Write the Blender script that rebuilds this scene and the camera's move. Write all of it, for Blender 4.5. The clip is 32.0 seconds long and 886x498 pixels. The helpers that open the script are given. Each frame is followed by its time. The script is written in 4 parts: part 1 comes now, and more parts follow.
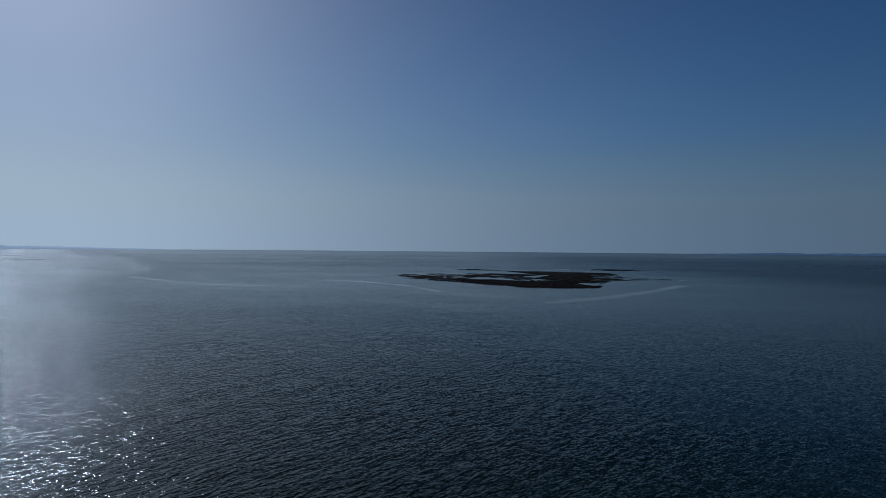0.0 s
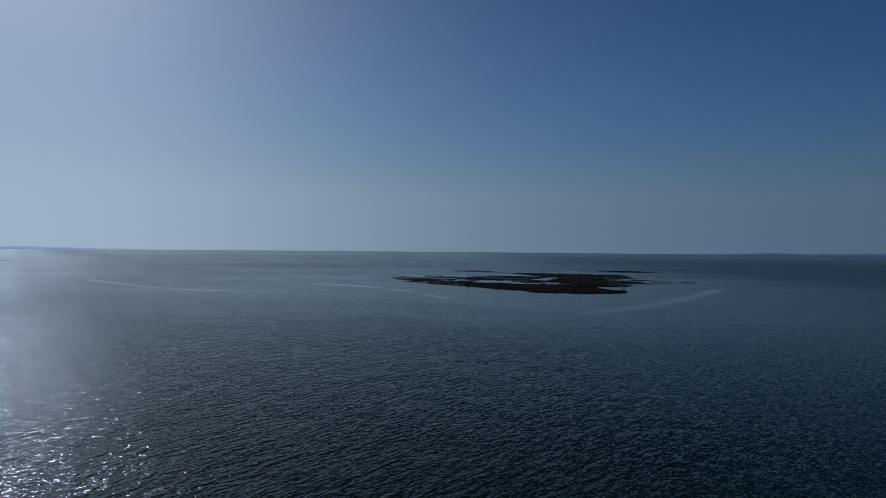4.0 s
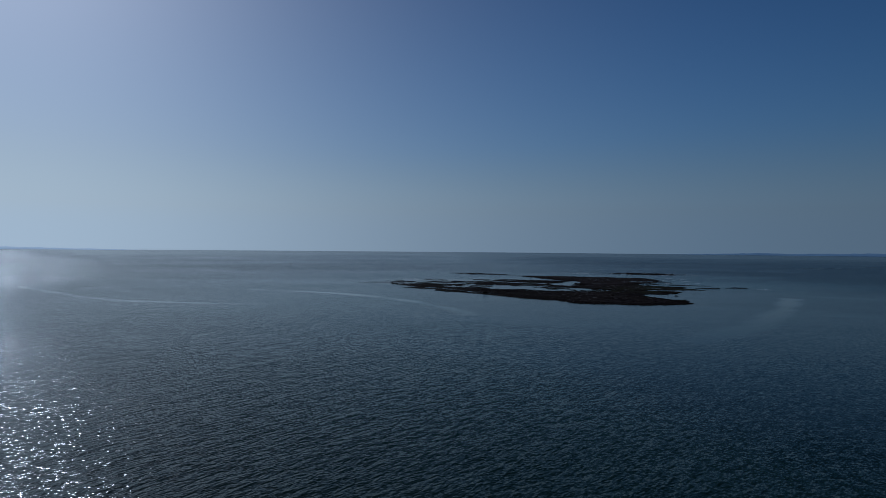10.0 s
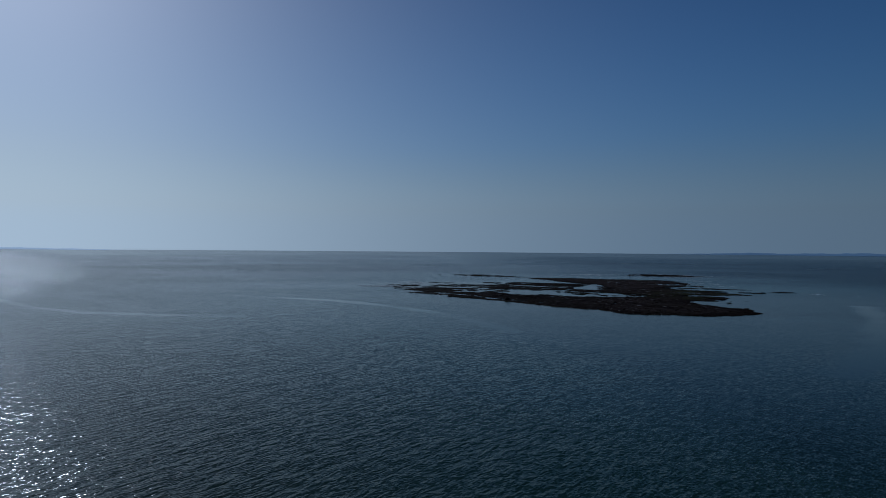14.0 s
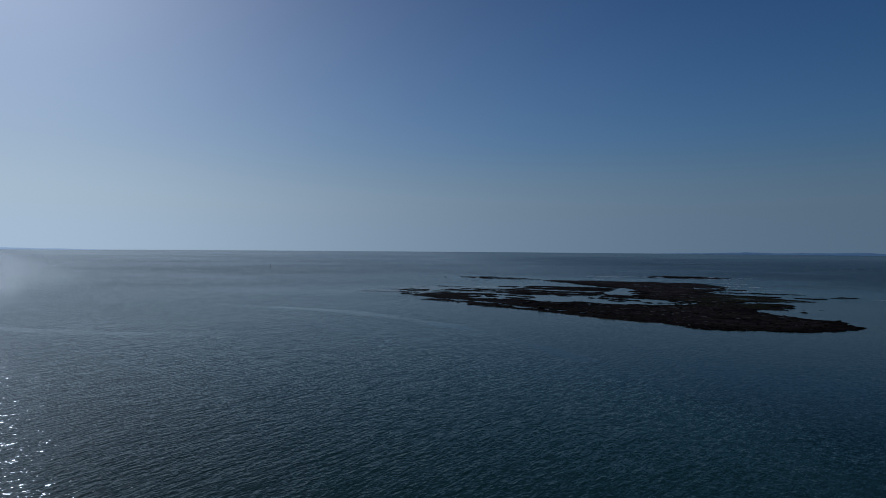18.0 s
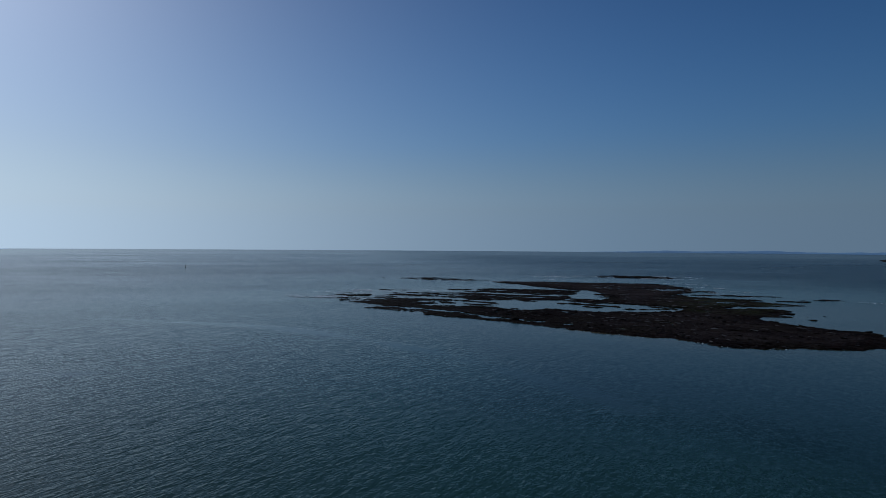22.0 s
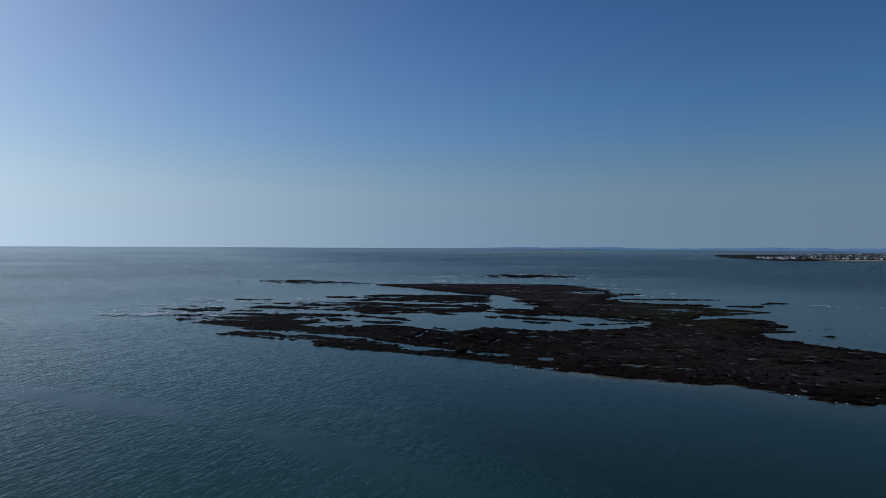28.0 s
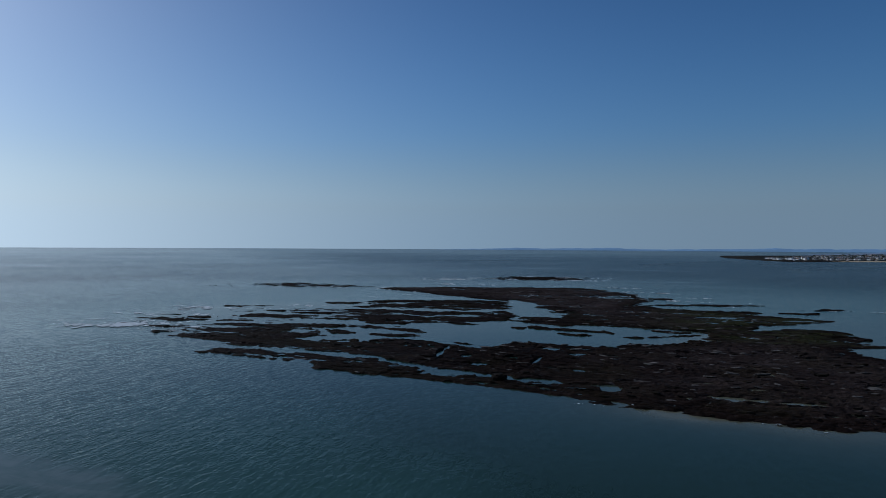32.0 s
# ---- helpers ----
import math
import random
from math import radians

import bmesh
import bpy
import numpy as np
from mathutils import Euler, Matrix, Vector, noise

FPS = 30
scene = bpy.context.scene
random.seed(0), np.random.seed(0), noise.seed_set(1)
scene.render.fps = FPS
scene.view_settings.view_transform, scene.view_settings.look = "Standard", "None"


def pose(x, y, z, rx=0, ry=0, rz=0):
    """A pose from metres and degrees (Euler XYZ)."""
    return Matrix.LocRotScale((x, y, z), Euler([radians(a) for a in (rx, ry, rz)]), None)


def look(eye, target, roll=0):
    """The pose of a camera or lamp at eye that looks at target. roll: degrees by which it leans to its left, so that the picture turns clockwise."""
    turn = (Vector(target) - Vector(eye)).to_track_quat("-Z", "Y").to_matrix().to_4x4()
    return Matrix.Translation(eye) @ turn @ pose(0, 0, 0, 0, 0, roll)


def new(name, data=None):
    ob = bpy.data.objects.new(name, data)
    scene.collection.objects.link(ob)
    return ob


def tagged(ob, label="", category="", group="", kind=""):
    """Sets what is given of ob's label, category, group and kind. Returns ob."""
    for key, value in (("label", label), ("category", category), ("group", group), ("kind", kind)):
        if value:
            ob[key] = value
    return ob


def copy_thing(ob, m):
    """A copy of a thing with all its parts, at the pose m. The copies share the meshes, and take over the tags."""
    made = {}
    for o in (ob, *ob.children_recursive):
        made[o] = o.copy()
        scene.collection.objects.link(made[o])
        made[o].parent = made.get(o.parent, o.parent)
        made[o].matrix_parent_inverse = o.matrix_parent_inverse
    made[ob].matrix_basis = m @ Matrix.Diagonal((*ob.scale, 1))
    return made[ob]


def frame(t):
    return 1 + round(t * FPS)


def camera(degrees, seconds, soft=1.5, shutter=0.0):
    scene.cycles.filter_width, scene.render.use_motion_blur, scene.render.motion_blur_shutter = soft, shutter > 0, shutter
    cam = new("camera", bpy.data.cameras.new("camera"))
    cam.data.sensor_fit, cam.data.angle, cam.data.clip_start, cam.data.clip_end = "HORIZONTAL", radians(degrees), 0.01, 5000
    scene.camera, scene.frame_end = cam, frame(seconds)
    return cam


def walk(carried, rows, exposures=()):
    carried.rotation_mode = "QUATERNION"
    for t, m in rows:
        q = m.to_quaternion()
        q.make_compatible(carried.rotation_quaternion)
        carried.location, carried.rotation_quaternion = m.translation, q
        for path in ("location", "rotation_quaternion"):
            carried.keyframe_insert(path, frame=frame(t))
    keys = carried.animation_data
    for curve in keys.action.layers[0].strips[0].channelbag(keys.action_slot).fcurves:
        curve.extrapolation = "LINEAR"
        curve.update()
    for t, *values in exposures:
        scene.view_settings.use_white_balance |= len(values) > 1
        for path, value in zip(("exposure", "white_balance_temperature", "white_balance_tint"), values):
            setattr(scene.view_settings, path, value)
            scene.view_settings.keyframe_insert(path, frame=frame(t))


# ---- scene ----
EXPO = [(0, -1.76, 4960), (10, -1.66, 4980), (17, -1.57, 5000), (20, -1.525, 5030), (22, -1.24, 5080), (23, -1.09, 5110), (24, -1.06, 5140), (26.5, -0.93, 5205), (28, -0.79, 5250), (32, -0.74, 5250)]
TINT = 7
PATH = [
    (0, -0.06, -0.00, 29.85, 89.922, -0.487, 0.960),
    (1, -2.47, 17.91, 29.67, 89.929, -0.494, 0.758),
    (2, -5.14, 33.03, 29.50, 89.942, -0.499, 0.536),
    (3, -8.00, 47.76, 29.35, 89.955, -0.504, 0.298),
    (4, -11.02, 62.93, 29.22, 89.967, -0.506, 0.045),
    (5, -14.15, 78.58, 29.11, 89.976, -0.508, -0.220),
    (6, -17.38, 94.45, 29.01, 89.980, -0.508, -0.492),
    (7, -20.68, 110.21, 28.92, 89.982, -0.507, -0.771),
    (8, -24.03, 125.68, 28.85, 89.981, -0.505, -1.051),
    (9, -27.42, 140.77, 28.78, 89.979, -0.502, -1.332),
    (10, -30.83, 155.52, 28.72, 89.976, -0.498, -1.609),
    (11, -34.24, 170.01, 28.68, 89.974, -0.493, -1.881),
    (12, -37.62, 184.37, 28.64, 89.972, -0.488, -2.143),
    (13, -40.95, 198.68, 28.60, 89.970, -0.481, -2.393),
    (14, -44.19, 213.00, 28.57, 89.969, -0.475, -2.629),
    (15, -47.32, 227.31, 28.54, 89.968, -0.467, -2.847),
    (16, -50.29, 241.61, 28.51, 89.965, -0.459, -3.045),
    (17, -53.05, 255.83, 28.49, 89.960, -0.451, -3.219),
    (18, -55.58, 269.98, 28.46, 89.952, -0.443, -3.367),
    (19, -57.81, 284.07, 28.43, 89.939, -0.434, -3.493),
    (19.5, -58.80, 291.12, 28.41, 89.931, -0.429, -3.505),
    (20, -59.70, 298.19, 28.39, 89.921, -0.425, -3.695),
    (20.5, -60.51, 305.30, 28.37, 89.909, -0.421, -5.199),
    (21, -61.22, 312.47, 28.35, 89.897, -0.416, -6.907),
    (21.5, -61.83, 319.73, 28.33, 89.882, -0.412, -8.417),
    (22, -62.33, 327.08, 28.31, 89.866, -0.407, -9.929),
    (22.5, -62.72, 334.54, 28.28, 89.849, -0.403, -11.542),
    (23, -63.00, 342.13, 28.25, 89.831, -0.398, -13.155),
    (23.5, -63.16, 349.84, 28.22, 89.811, -0.394, -13.868),
    (24, -63.21, 357.65, 28.19, 89.790, -0.390, -13.979),
    (24.5, -63.14, 365.56, 28.16, 89.769, -0.385, -14.487),
    (25, -62.96, 373.51, 28.12, 89.748, -0.381, -14.993),
    (25.5, -62.66, 381.45, 28.08, 89.727, -0.377, -15.394),
    (26, -62.26, 389.33, 28.03, 89.706, -0.373, -16.191),
    (26.5, -61.76, 397.04, 27.99, 89.686, -0.369, -17.482),
    (27, -61.16, 404.49, 27.94, 89.668, -0.365, -19.667),
    (27.5, -60.48, 411.59, 27.88, 89.652, -0.362, -22.245),
    (28, -59.72, 418.21, 27.82, 89.639, -0.358, -23.114),
    (28.5, -58.90, 424.26, 27.76, 89.629, -0.355, -23.175),
    (29, -58.03, 429.67, 27.70, 89.624, -0.352, -23.326),
    (29.5, -57.14, 434.40, 27.63, 89.624, -0.348, -23.366),
    (30, -56.24, 438.45, 27.55, 89.630, -0.346, -23.396),
    (30.5, -55.35, 441.95, 27.47, 89.643, -0.343, -23.513),
    (31, -54.50, 445.10, 27.39, 89.664, -0.340, -23.517),
    (31.5, -53.73, 448.30, 27.30, 89.694, -0.338, -23.407),
    (32, -53.05, 452.13, 27.21, 89.734, -0.336, -23.283),
]
cam = camera(70.0, 32.0, soft=0.6)
walk(cam, [(t, pose(x, y, z, rx, ry, rz)) for t, x, y, z, rx, ry, rz in PATH], [(t, e, warmth, TINT) for t, e, warmth in EXPO])

# ---- sky and sun ----
SUN_AZIMUTH, SUN_HEIGHT = 35.2, 34.0     # degrees west of north (north is +y), degrees above the sea
world = bpy.data.worlds.new("world")
scene.world = world
world.use_nodes = True
wn, wl = world.node_tree.nodes, world.node_tree.links
sky = wn.new("ShaderNodeTexSky")
sky.sky_type = "NISHITA"
sky.sun_disc = False
sky.sun_elevation, sky.sun_rotation = radians(SUN_HEIGHT), radians(-SUN_AZIMUTH)
sky.altitude, sky.air_density, sky.dust_density, sky.ozone_density = 0, 1.0, 1.4, 3.2
# the lowest degrees of the sky look as those a little above them
aim = wn.new("ShaderNodeTexCoord")
cut, lift, join = wn.new("ShaderNodeSeparateXYZ"), wn.new("ShaderNodeMath"), wn.new("ShaderNodeCombineXYZ")
lift.operation = "MAXIMUM"
lift.inputs[1].default_value = 0.06
wl.new(aim.outputs["Generated"], cut.inputs[0])
wl.new(cut.outputs["X"], join.inputs["X"]), wl.new(cut.outputs["Y"], join.inputs["Y"])
wl.new(cut.outputs["Z"], lift.inputs[0]), wl.new(lift.outputs[0], join.inputs["Z"])
wl.new(join.outputs[0], sky.inputs["Vector"])
# sea haze takes the warm tint out of the lowest band of sky
way = wn.new("ShaderNodeTexCoord")
split = wn.new("ShaderNodeSeparateXYZ")
low = wn.new("ShaderNodeMapRange")
low.inputs["From Min"].default_value, low.inputs["From Max"].default_value = 0.02, 0.19
low.inputs["To Min"].default_value, low.inputs["To Max"].default_value = 0.8, 0.0
low.interpolation_type = "SMOOTHSTEP"
grey_sky = wn.new("ShaderNodeRGBToBW")
haze = wn.new("ShaderNodeMixRGB")
haze.blend_type = "MULTIPLY"
haze.inputs[0].default_value = 1.0
# the haze is whiter on the sun's side
side = wn.new("ShaderNodeVectorMath")
side.operation = "DOT_PRODUCT"
side.inputs[1].default_value = (-math.sin(radians(SUN_AZIMUTH)), math.cos(radians(SUN_AZIMUTH)), 0)
glare = wn.new("ShaderNodeMapRange")
glare.inputs["From Min"].default_value, glare.inputs["From Max"].default_value = 0.5, 1.0
near_sun, most = wn.new("ShaderNodeMath"), wn.new("ShaderNodeMath")
near_sun.operation, most.operation = "MULTIPLY", "MAXIMUM"
near_sun.inputs[1].default_value = 0.18
veil = wn.new("ShaderNodeMixRGB")
veil.inputs[1].default_value, veil.inputs[2].default_value = (0.84, 1.04, 1.22, 1), (0.96, 1.05, 1.09, 1)
# a clear sky deepens towards the zenith
high = wn.new("ShaderNodeMapRange")
high.inputs["From Min"].default_value, high.inputs["From Max"].default_value = 0.16, 0.8
high.interpolation_type = "SMOOTHSTEP"
zenith = wn.new("ShaderNodeMixRGB")
zenith.blend_type = "MULTIPLY"
zenith.inputs[2].default_value = (0.52, 0.46, 0.53, 1)
blend = wn.new("ShaderNodeMixRGB")
deep_sky = wn.new("ShaderNodeHueSaturation")
deep_sky.inputs["Saturation"].default_value = 1.2
for a, b in ((way.outputs["Generated"], split.inputs[0]), (split.outputs["Z"], low.inputs["Value"]), (sky.outputs[0], deep_sky.inputs["Color"]), (deep_sky.outputs[0], grey_sky.inputs[0]),
             (grey_sky.outputs[0], haze.inputs[1]), (deep_sky.outputs[0], blend.inputs[1]),
             (haze.outputs[0], blend.inputs[2]), (way.outputs["Generated"], side.inputs[0]), (side.outputs["Value"], glare.inputs["Value"]),
             (glare.outputs[0], veil.inputs[0]), (glare.outputs[0], near_sun.inputs[0]), (near_sun.outputs[0], most.inputs[0]), (low.outputs[0], most.inputs[1]), (most.outputs[0], blend.inputs[0]), (veil.outputs[0], haze.inputs[2]), (split.outputs["Z"], high.inputs["Value"]), (high.outputs[0], zenith.inputs[0]),
             (blend.outputs[0], zenith.inputs[1]), (zenith.outputs[0], wn["Background"].inputs[0])):
    wl.new(a, b)
wn["Background"].inputs[1].default_value = 0.10
sun = new("sun", bpy.data.lights.new("sun", "SUN"))
sun.data.energy, sun.data.angle, sun.data.color = 5.0, radians(0.53), (1.0, 0.965, 0.92)
sun_way = Vector((-math.sin(radians(SUN_AZIMUTH)) * math.cos(radians(SUN_HEIGHT)),
                  math.cos(radians(SUN_AZIMUTH)) * math.cos(radians(SUN_HEIGHT)), math.sin(radians(SUN_HEIGHT))))
sun.matrix_world = look(sun_way * 500, (0, 0, 0))


# ---- materials ----
class Nodes:
    """A material with its node tree, and short ways to add nodes."""

    def __init__(self, name, rough=0.8, metal=0.0, ior=1.45):
        self.mat = bpy.data.materials.new(name)
        self.mat.use_nodes = True
        self.n, self.l = self.mat.node_tree.nodes, self.mat.node_tree.links
        self.b = self.n["Principled BSDF"]
        self.set("Roughness", rough), self.set("Metallic", metal), self.set("IOR", ior)

    def set(self, key, value):
        if isinstance(value, bpy.types.NodeSocket):
            self.l.new(value, self.b.inputs[key])
        else:
            self.b.inputs[key].default_value = value

    def add(self, kind, ins=(), **props):
        nd = self.n.new(kind)
        for k, v in props.items():
            if k == "operation":
                nd.operation = v
            elif k == "blend_type":
                nd.blend_type = v
            elif k == "data_type":
                nd.data_type = v
            elif k == "attribute_name":
                nd.attribute_name = v
        for k, v in dict(ins).items():
            if isinstance(v, bpy.types.NodeSocket):
                self.l.new(v, nd.inputs[k])
            else:
                nd.inputs[k].default_value = v
        return nd

    def math(self, op, a, b=0.0, c=0.0):
        return self.add("ShaderNodeMath", {0: a, 1: b, 2: c}, operation=op).outputs[0]

    def where(self):
        return self.add("ShaderNodeNewGeometry").outputs["Position"]

    def coords(self, stretch=(1, 1, 1), turn=0.0):
        """Places in the world, turned by so many degrees and then drawn out along the turned axes."""
        m = self.n.new("ShaderNodeMapping")
        m.vector_type = "TEXTURE"
        self.l.new(self.where(), m.inputs["Vector"])
        m.inputs["Rotation"].default_value, m.inputs["Scale"].default_value = (0, 0, radians(turn)), stretch
        return m.outputs[0]

    def noise(self, vector, scale, detail=4, rough=0.5, warp=0.0):
        return self.add("ShaderNodeTexNoise", {"Vector": vector, "Scale": scale, "Detail": detail, "Roughness": rough, "Distortion": warp}).outputs[0]

    def ramp(self, fac, stops):
        r = self.add("ShaderNodeValToRGB", {"Fac": fac})
        e = r.color_ramp.elements
        while len(e) < len(stops):
            e.new(0.5)
        for k, (p, col) in enumerate(stops):
            e[k].position = p
            e[k].color = (*col, 1) if len(col) == 3 else col
        return r.outputs[0]

    def grey(self, fac, p0, p1, v0=0.0, v1=1.0):
        return self.add("ShaderNodeMapRange", {"Value": fac, "From Min": p0, "From Max": p1, "To Min": v0, "To Max": v1}).outputs[0]

    def mix(self, fac, a, b, how="MIX"):
        m = self.add("ShaderNodeMixRGB", {0: fac}, blend_type=how)
        for i, v in ((1, a), (2, b)):
            if isinstance(v, bpy.types.NodeSocket):
                self.l.new(v, m.inputs[i])
            else:
                m.inputs[i].default_value = (*v, 1)
        return m.outputs[0]

    def bump(self, height, strength, distance, normal=None):
        ins = {"Height": height, "Strength": strength, "Distance": distance}
        if normal:
            ins["Normal"] = normal
        return self.add("ShaderNodeBump", ins).outputs[0]


def sea_material():
    k = Nodes("sea_water", ior=1.135)
    # crests run north-east; small waves about two metres apart on a low swell
    swell = k.noise(k.coords((2.4, 1, 1), 52), 0.17, 3, 0.5)
    chop = k.noise(k.coords((2.3, 1, 1), 54), 1.0, 1, 0.5, 0.4)
    ripple = k.noise(k.coords((1.7, 1, 1), 40), 2.3, 1, 0.5, 0.3)
    offshore = k.add("ShaderNodeVectorMath", {0: k.where(), 1: (40, 600, 0)}, operation="DISTANCE").outputs["Value"]
    # slicks: smooth bands that drift off the reef, and broad patches of wind
    slick = k.add("ShaderNodeAttribute", attribute_name="slick").outputs["Fac"]
    streak = k.grey(k.noise(k.coords((3.5, 1, 1), -38), 0.012, 5, 0.55, 1.0), 0.58, 0.72)
    slick = k.math("MAXIMUM", k.math("MULTIPLY", slick, k.grey(k.noise(k.coords((3, 1, 1), -50), 0.06, 4), 0.3, 0.6, 0.85, 1.0)), k.math("MULTIPLY", streak, 0.3))
    gusts = k.noise(k.coords((2.5, 1, 1), 8), 0.006, 4, 0.55)
    lee = k.add("ShaderNodeAttribute", attribute_name="lee").outputs["Fac"]
    calm = k.math("MULTIPLY", k.math("SUBTRACT", 1.0, k.math("MULTIPLY", slick, 0.9)), k.grey(gusts, 0.3, 0.7, 0.75, 1.15))
    calm = k.math("MULTIPLY", calm, k.math("SUBTRACT", 1.0, k.math("MULTIPLY", lee, 0.58)))
    calm = k.math("MULTIPLY", calm, k.grey(offshore, 160, 430, 0.32, 1.15))
    east = k.add("ShaderNodeSeparateXYZ", {0: k.where()}).outputs[0]
    away = k.add("ShaderNodeVectorMath", {0: k.where(), 1: (0, 300, 0)}, operation="DISTANCE").outputs["Value"]
    # the open sea to the north lies smoother than the bay
    calm = k.math("MULTIPLY", calm, k.math("SUBTRACT", 1.0, k.math("MULTIPLY", k.grey(away, 900, 2600, 0.0, 0.85), k.grey(k.math("DIVIDE", east, away), -0.60, -0.50))))
    # a wind-ruffled stretch far to the west
    ruffled = k.math("MULTIPLY", k.grey(k.math("DIVIDE", east, away), -0.5, -0.68, 0.0, 1.3), k.grey(away, 350, 1000))
    calm = k.math("MULTIPLY", k.math("MULTIPLY", calm, k.math("ADD", ruffled, 1.0)), k.grey(east, -140, 20, 1.25, 1.0))
    h = k.math("ADD", k.math("MULTIPLY", swell, 0.5), k.math("ADD", k.math("MULTIPLY", chop, 0.42), k.math("MULTIPLY", ripple, 0.12)))
    slope = k.add("ShaderNodeVectorMath", {0: k.add("ShaderNodeTexNoise", {"Vector": k.coords((3.0, 1, 1), 52), "Scale": 1.1, "Detail": 0.0}).outputs["Color"],
                                           1: (0.5, 0.5, 0.5)}, operation="SUBTRACT").outputs[0]
    wrinkle = k.add("ShaderNodeVectorMath", {0: k.add("ShaderNodeTexNoise", {"Vector": k.coords((1.8, 1, 1), 47), "Scale": 3.4, "Detail": 1.0}).outputs["Color"],
                                             1: (0.5, 0.5, 0.5)}, operation="SUBTRACT").outputs[0]
    flat = k.add("ShaderNodeVectorMath", {0: slope, 1: (SLOPE, SLOPE, 0.0)}, operation="MULTIPLY").outputs[0]
    fine = k.add("ShaderNodeVectorMath", {0: wrinkle, 1: (RIPPLE, RIPPLE, 0.0)}, operation="MULTIPLY").outputs[0]
    flat = k.add("ShaderNodeVectorMath", {0: flat, 1: fine}, operation="ADD").outputs[0]
    flat = k.add("ShaderNodeVectorMath", {0: flat}, operation="SCALE")
    k.l.new(calm, flat.inputs["Scale"])
    lean = k.add("ShaderNodeVectorMath", {0: flat.outputs[0], 1: k.bump(k.math("MULTIPLY", k.math("SUBTRACT", h, 0.515), calm), 1.0, WAVE)}, operation="ADD").outputs[0]
    k.set("Normal", k.add("ShaderNodeVectorMath", {0: lean}, operation="NORMALIZE").outputs[0])
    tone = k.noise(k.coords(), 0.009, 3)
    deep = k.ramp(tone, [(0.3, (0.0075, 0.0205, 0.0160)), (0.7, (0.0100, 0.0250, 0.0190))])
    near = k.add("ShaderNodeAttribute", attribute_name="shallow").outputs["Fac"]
    # the water west of the reef is paler than that in its lee
    west_water = k.ramp(tone, [(0.3, (0.0150, 0.0410, 0.0350)), (0.7, (0.0190, 0.0480, 0.0400))])
    deep = k.mix(k.math("MINIMUM", k.math("MULTIPLY", lee, 1.15), 1.0), west_water, deep)
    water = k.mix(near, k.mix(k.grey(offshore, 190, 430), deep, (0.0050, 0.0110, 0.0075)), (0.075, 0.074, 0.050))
    # pale tint on the slicks: scum, and sky sheen put into the colour
    scum = k.math("MULTIPLY", k.add("ShaderNodeAttribute", attribute_name="scum").outputs["Fac"], k.grey(k.noise(k.coords((3, 1, 1), -40), 0.22, 5, 0.65, 0.6), 0.32, 0.62, 0.25, 1.0))
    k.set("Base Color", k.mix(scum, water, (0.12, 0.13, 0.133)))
    # finer chop than can be told apart far out
    rough = k.math("ADD", k.grey(gusts, 0.3, 0.7, 0.13, 0.17), k.math("ADD", k.grey(away, 450, 2200, 0.0, 0.02), k.math("ADD", k.math("MULTIPLY", k.grey(east, 60, 400, 0.0, 0.11), k.grey(away, 1200, 2800, 1.0, 0.35)), k.math("MULTIPLY", k.grey(k.math("DIVIDE", east, away), -0.5, -0.68, 0.0, 0.12), k.grey(away, 500, 1300)))))
    k.set("Roughness", k.math("MULTIPLY", rough, k.math("SUBTRACT", 1.0, k.math("MULTIPLY", slick, 0.6))))
    return k.mat


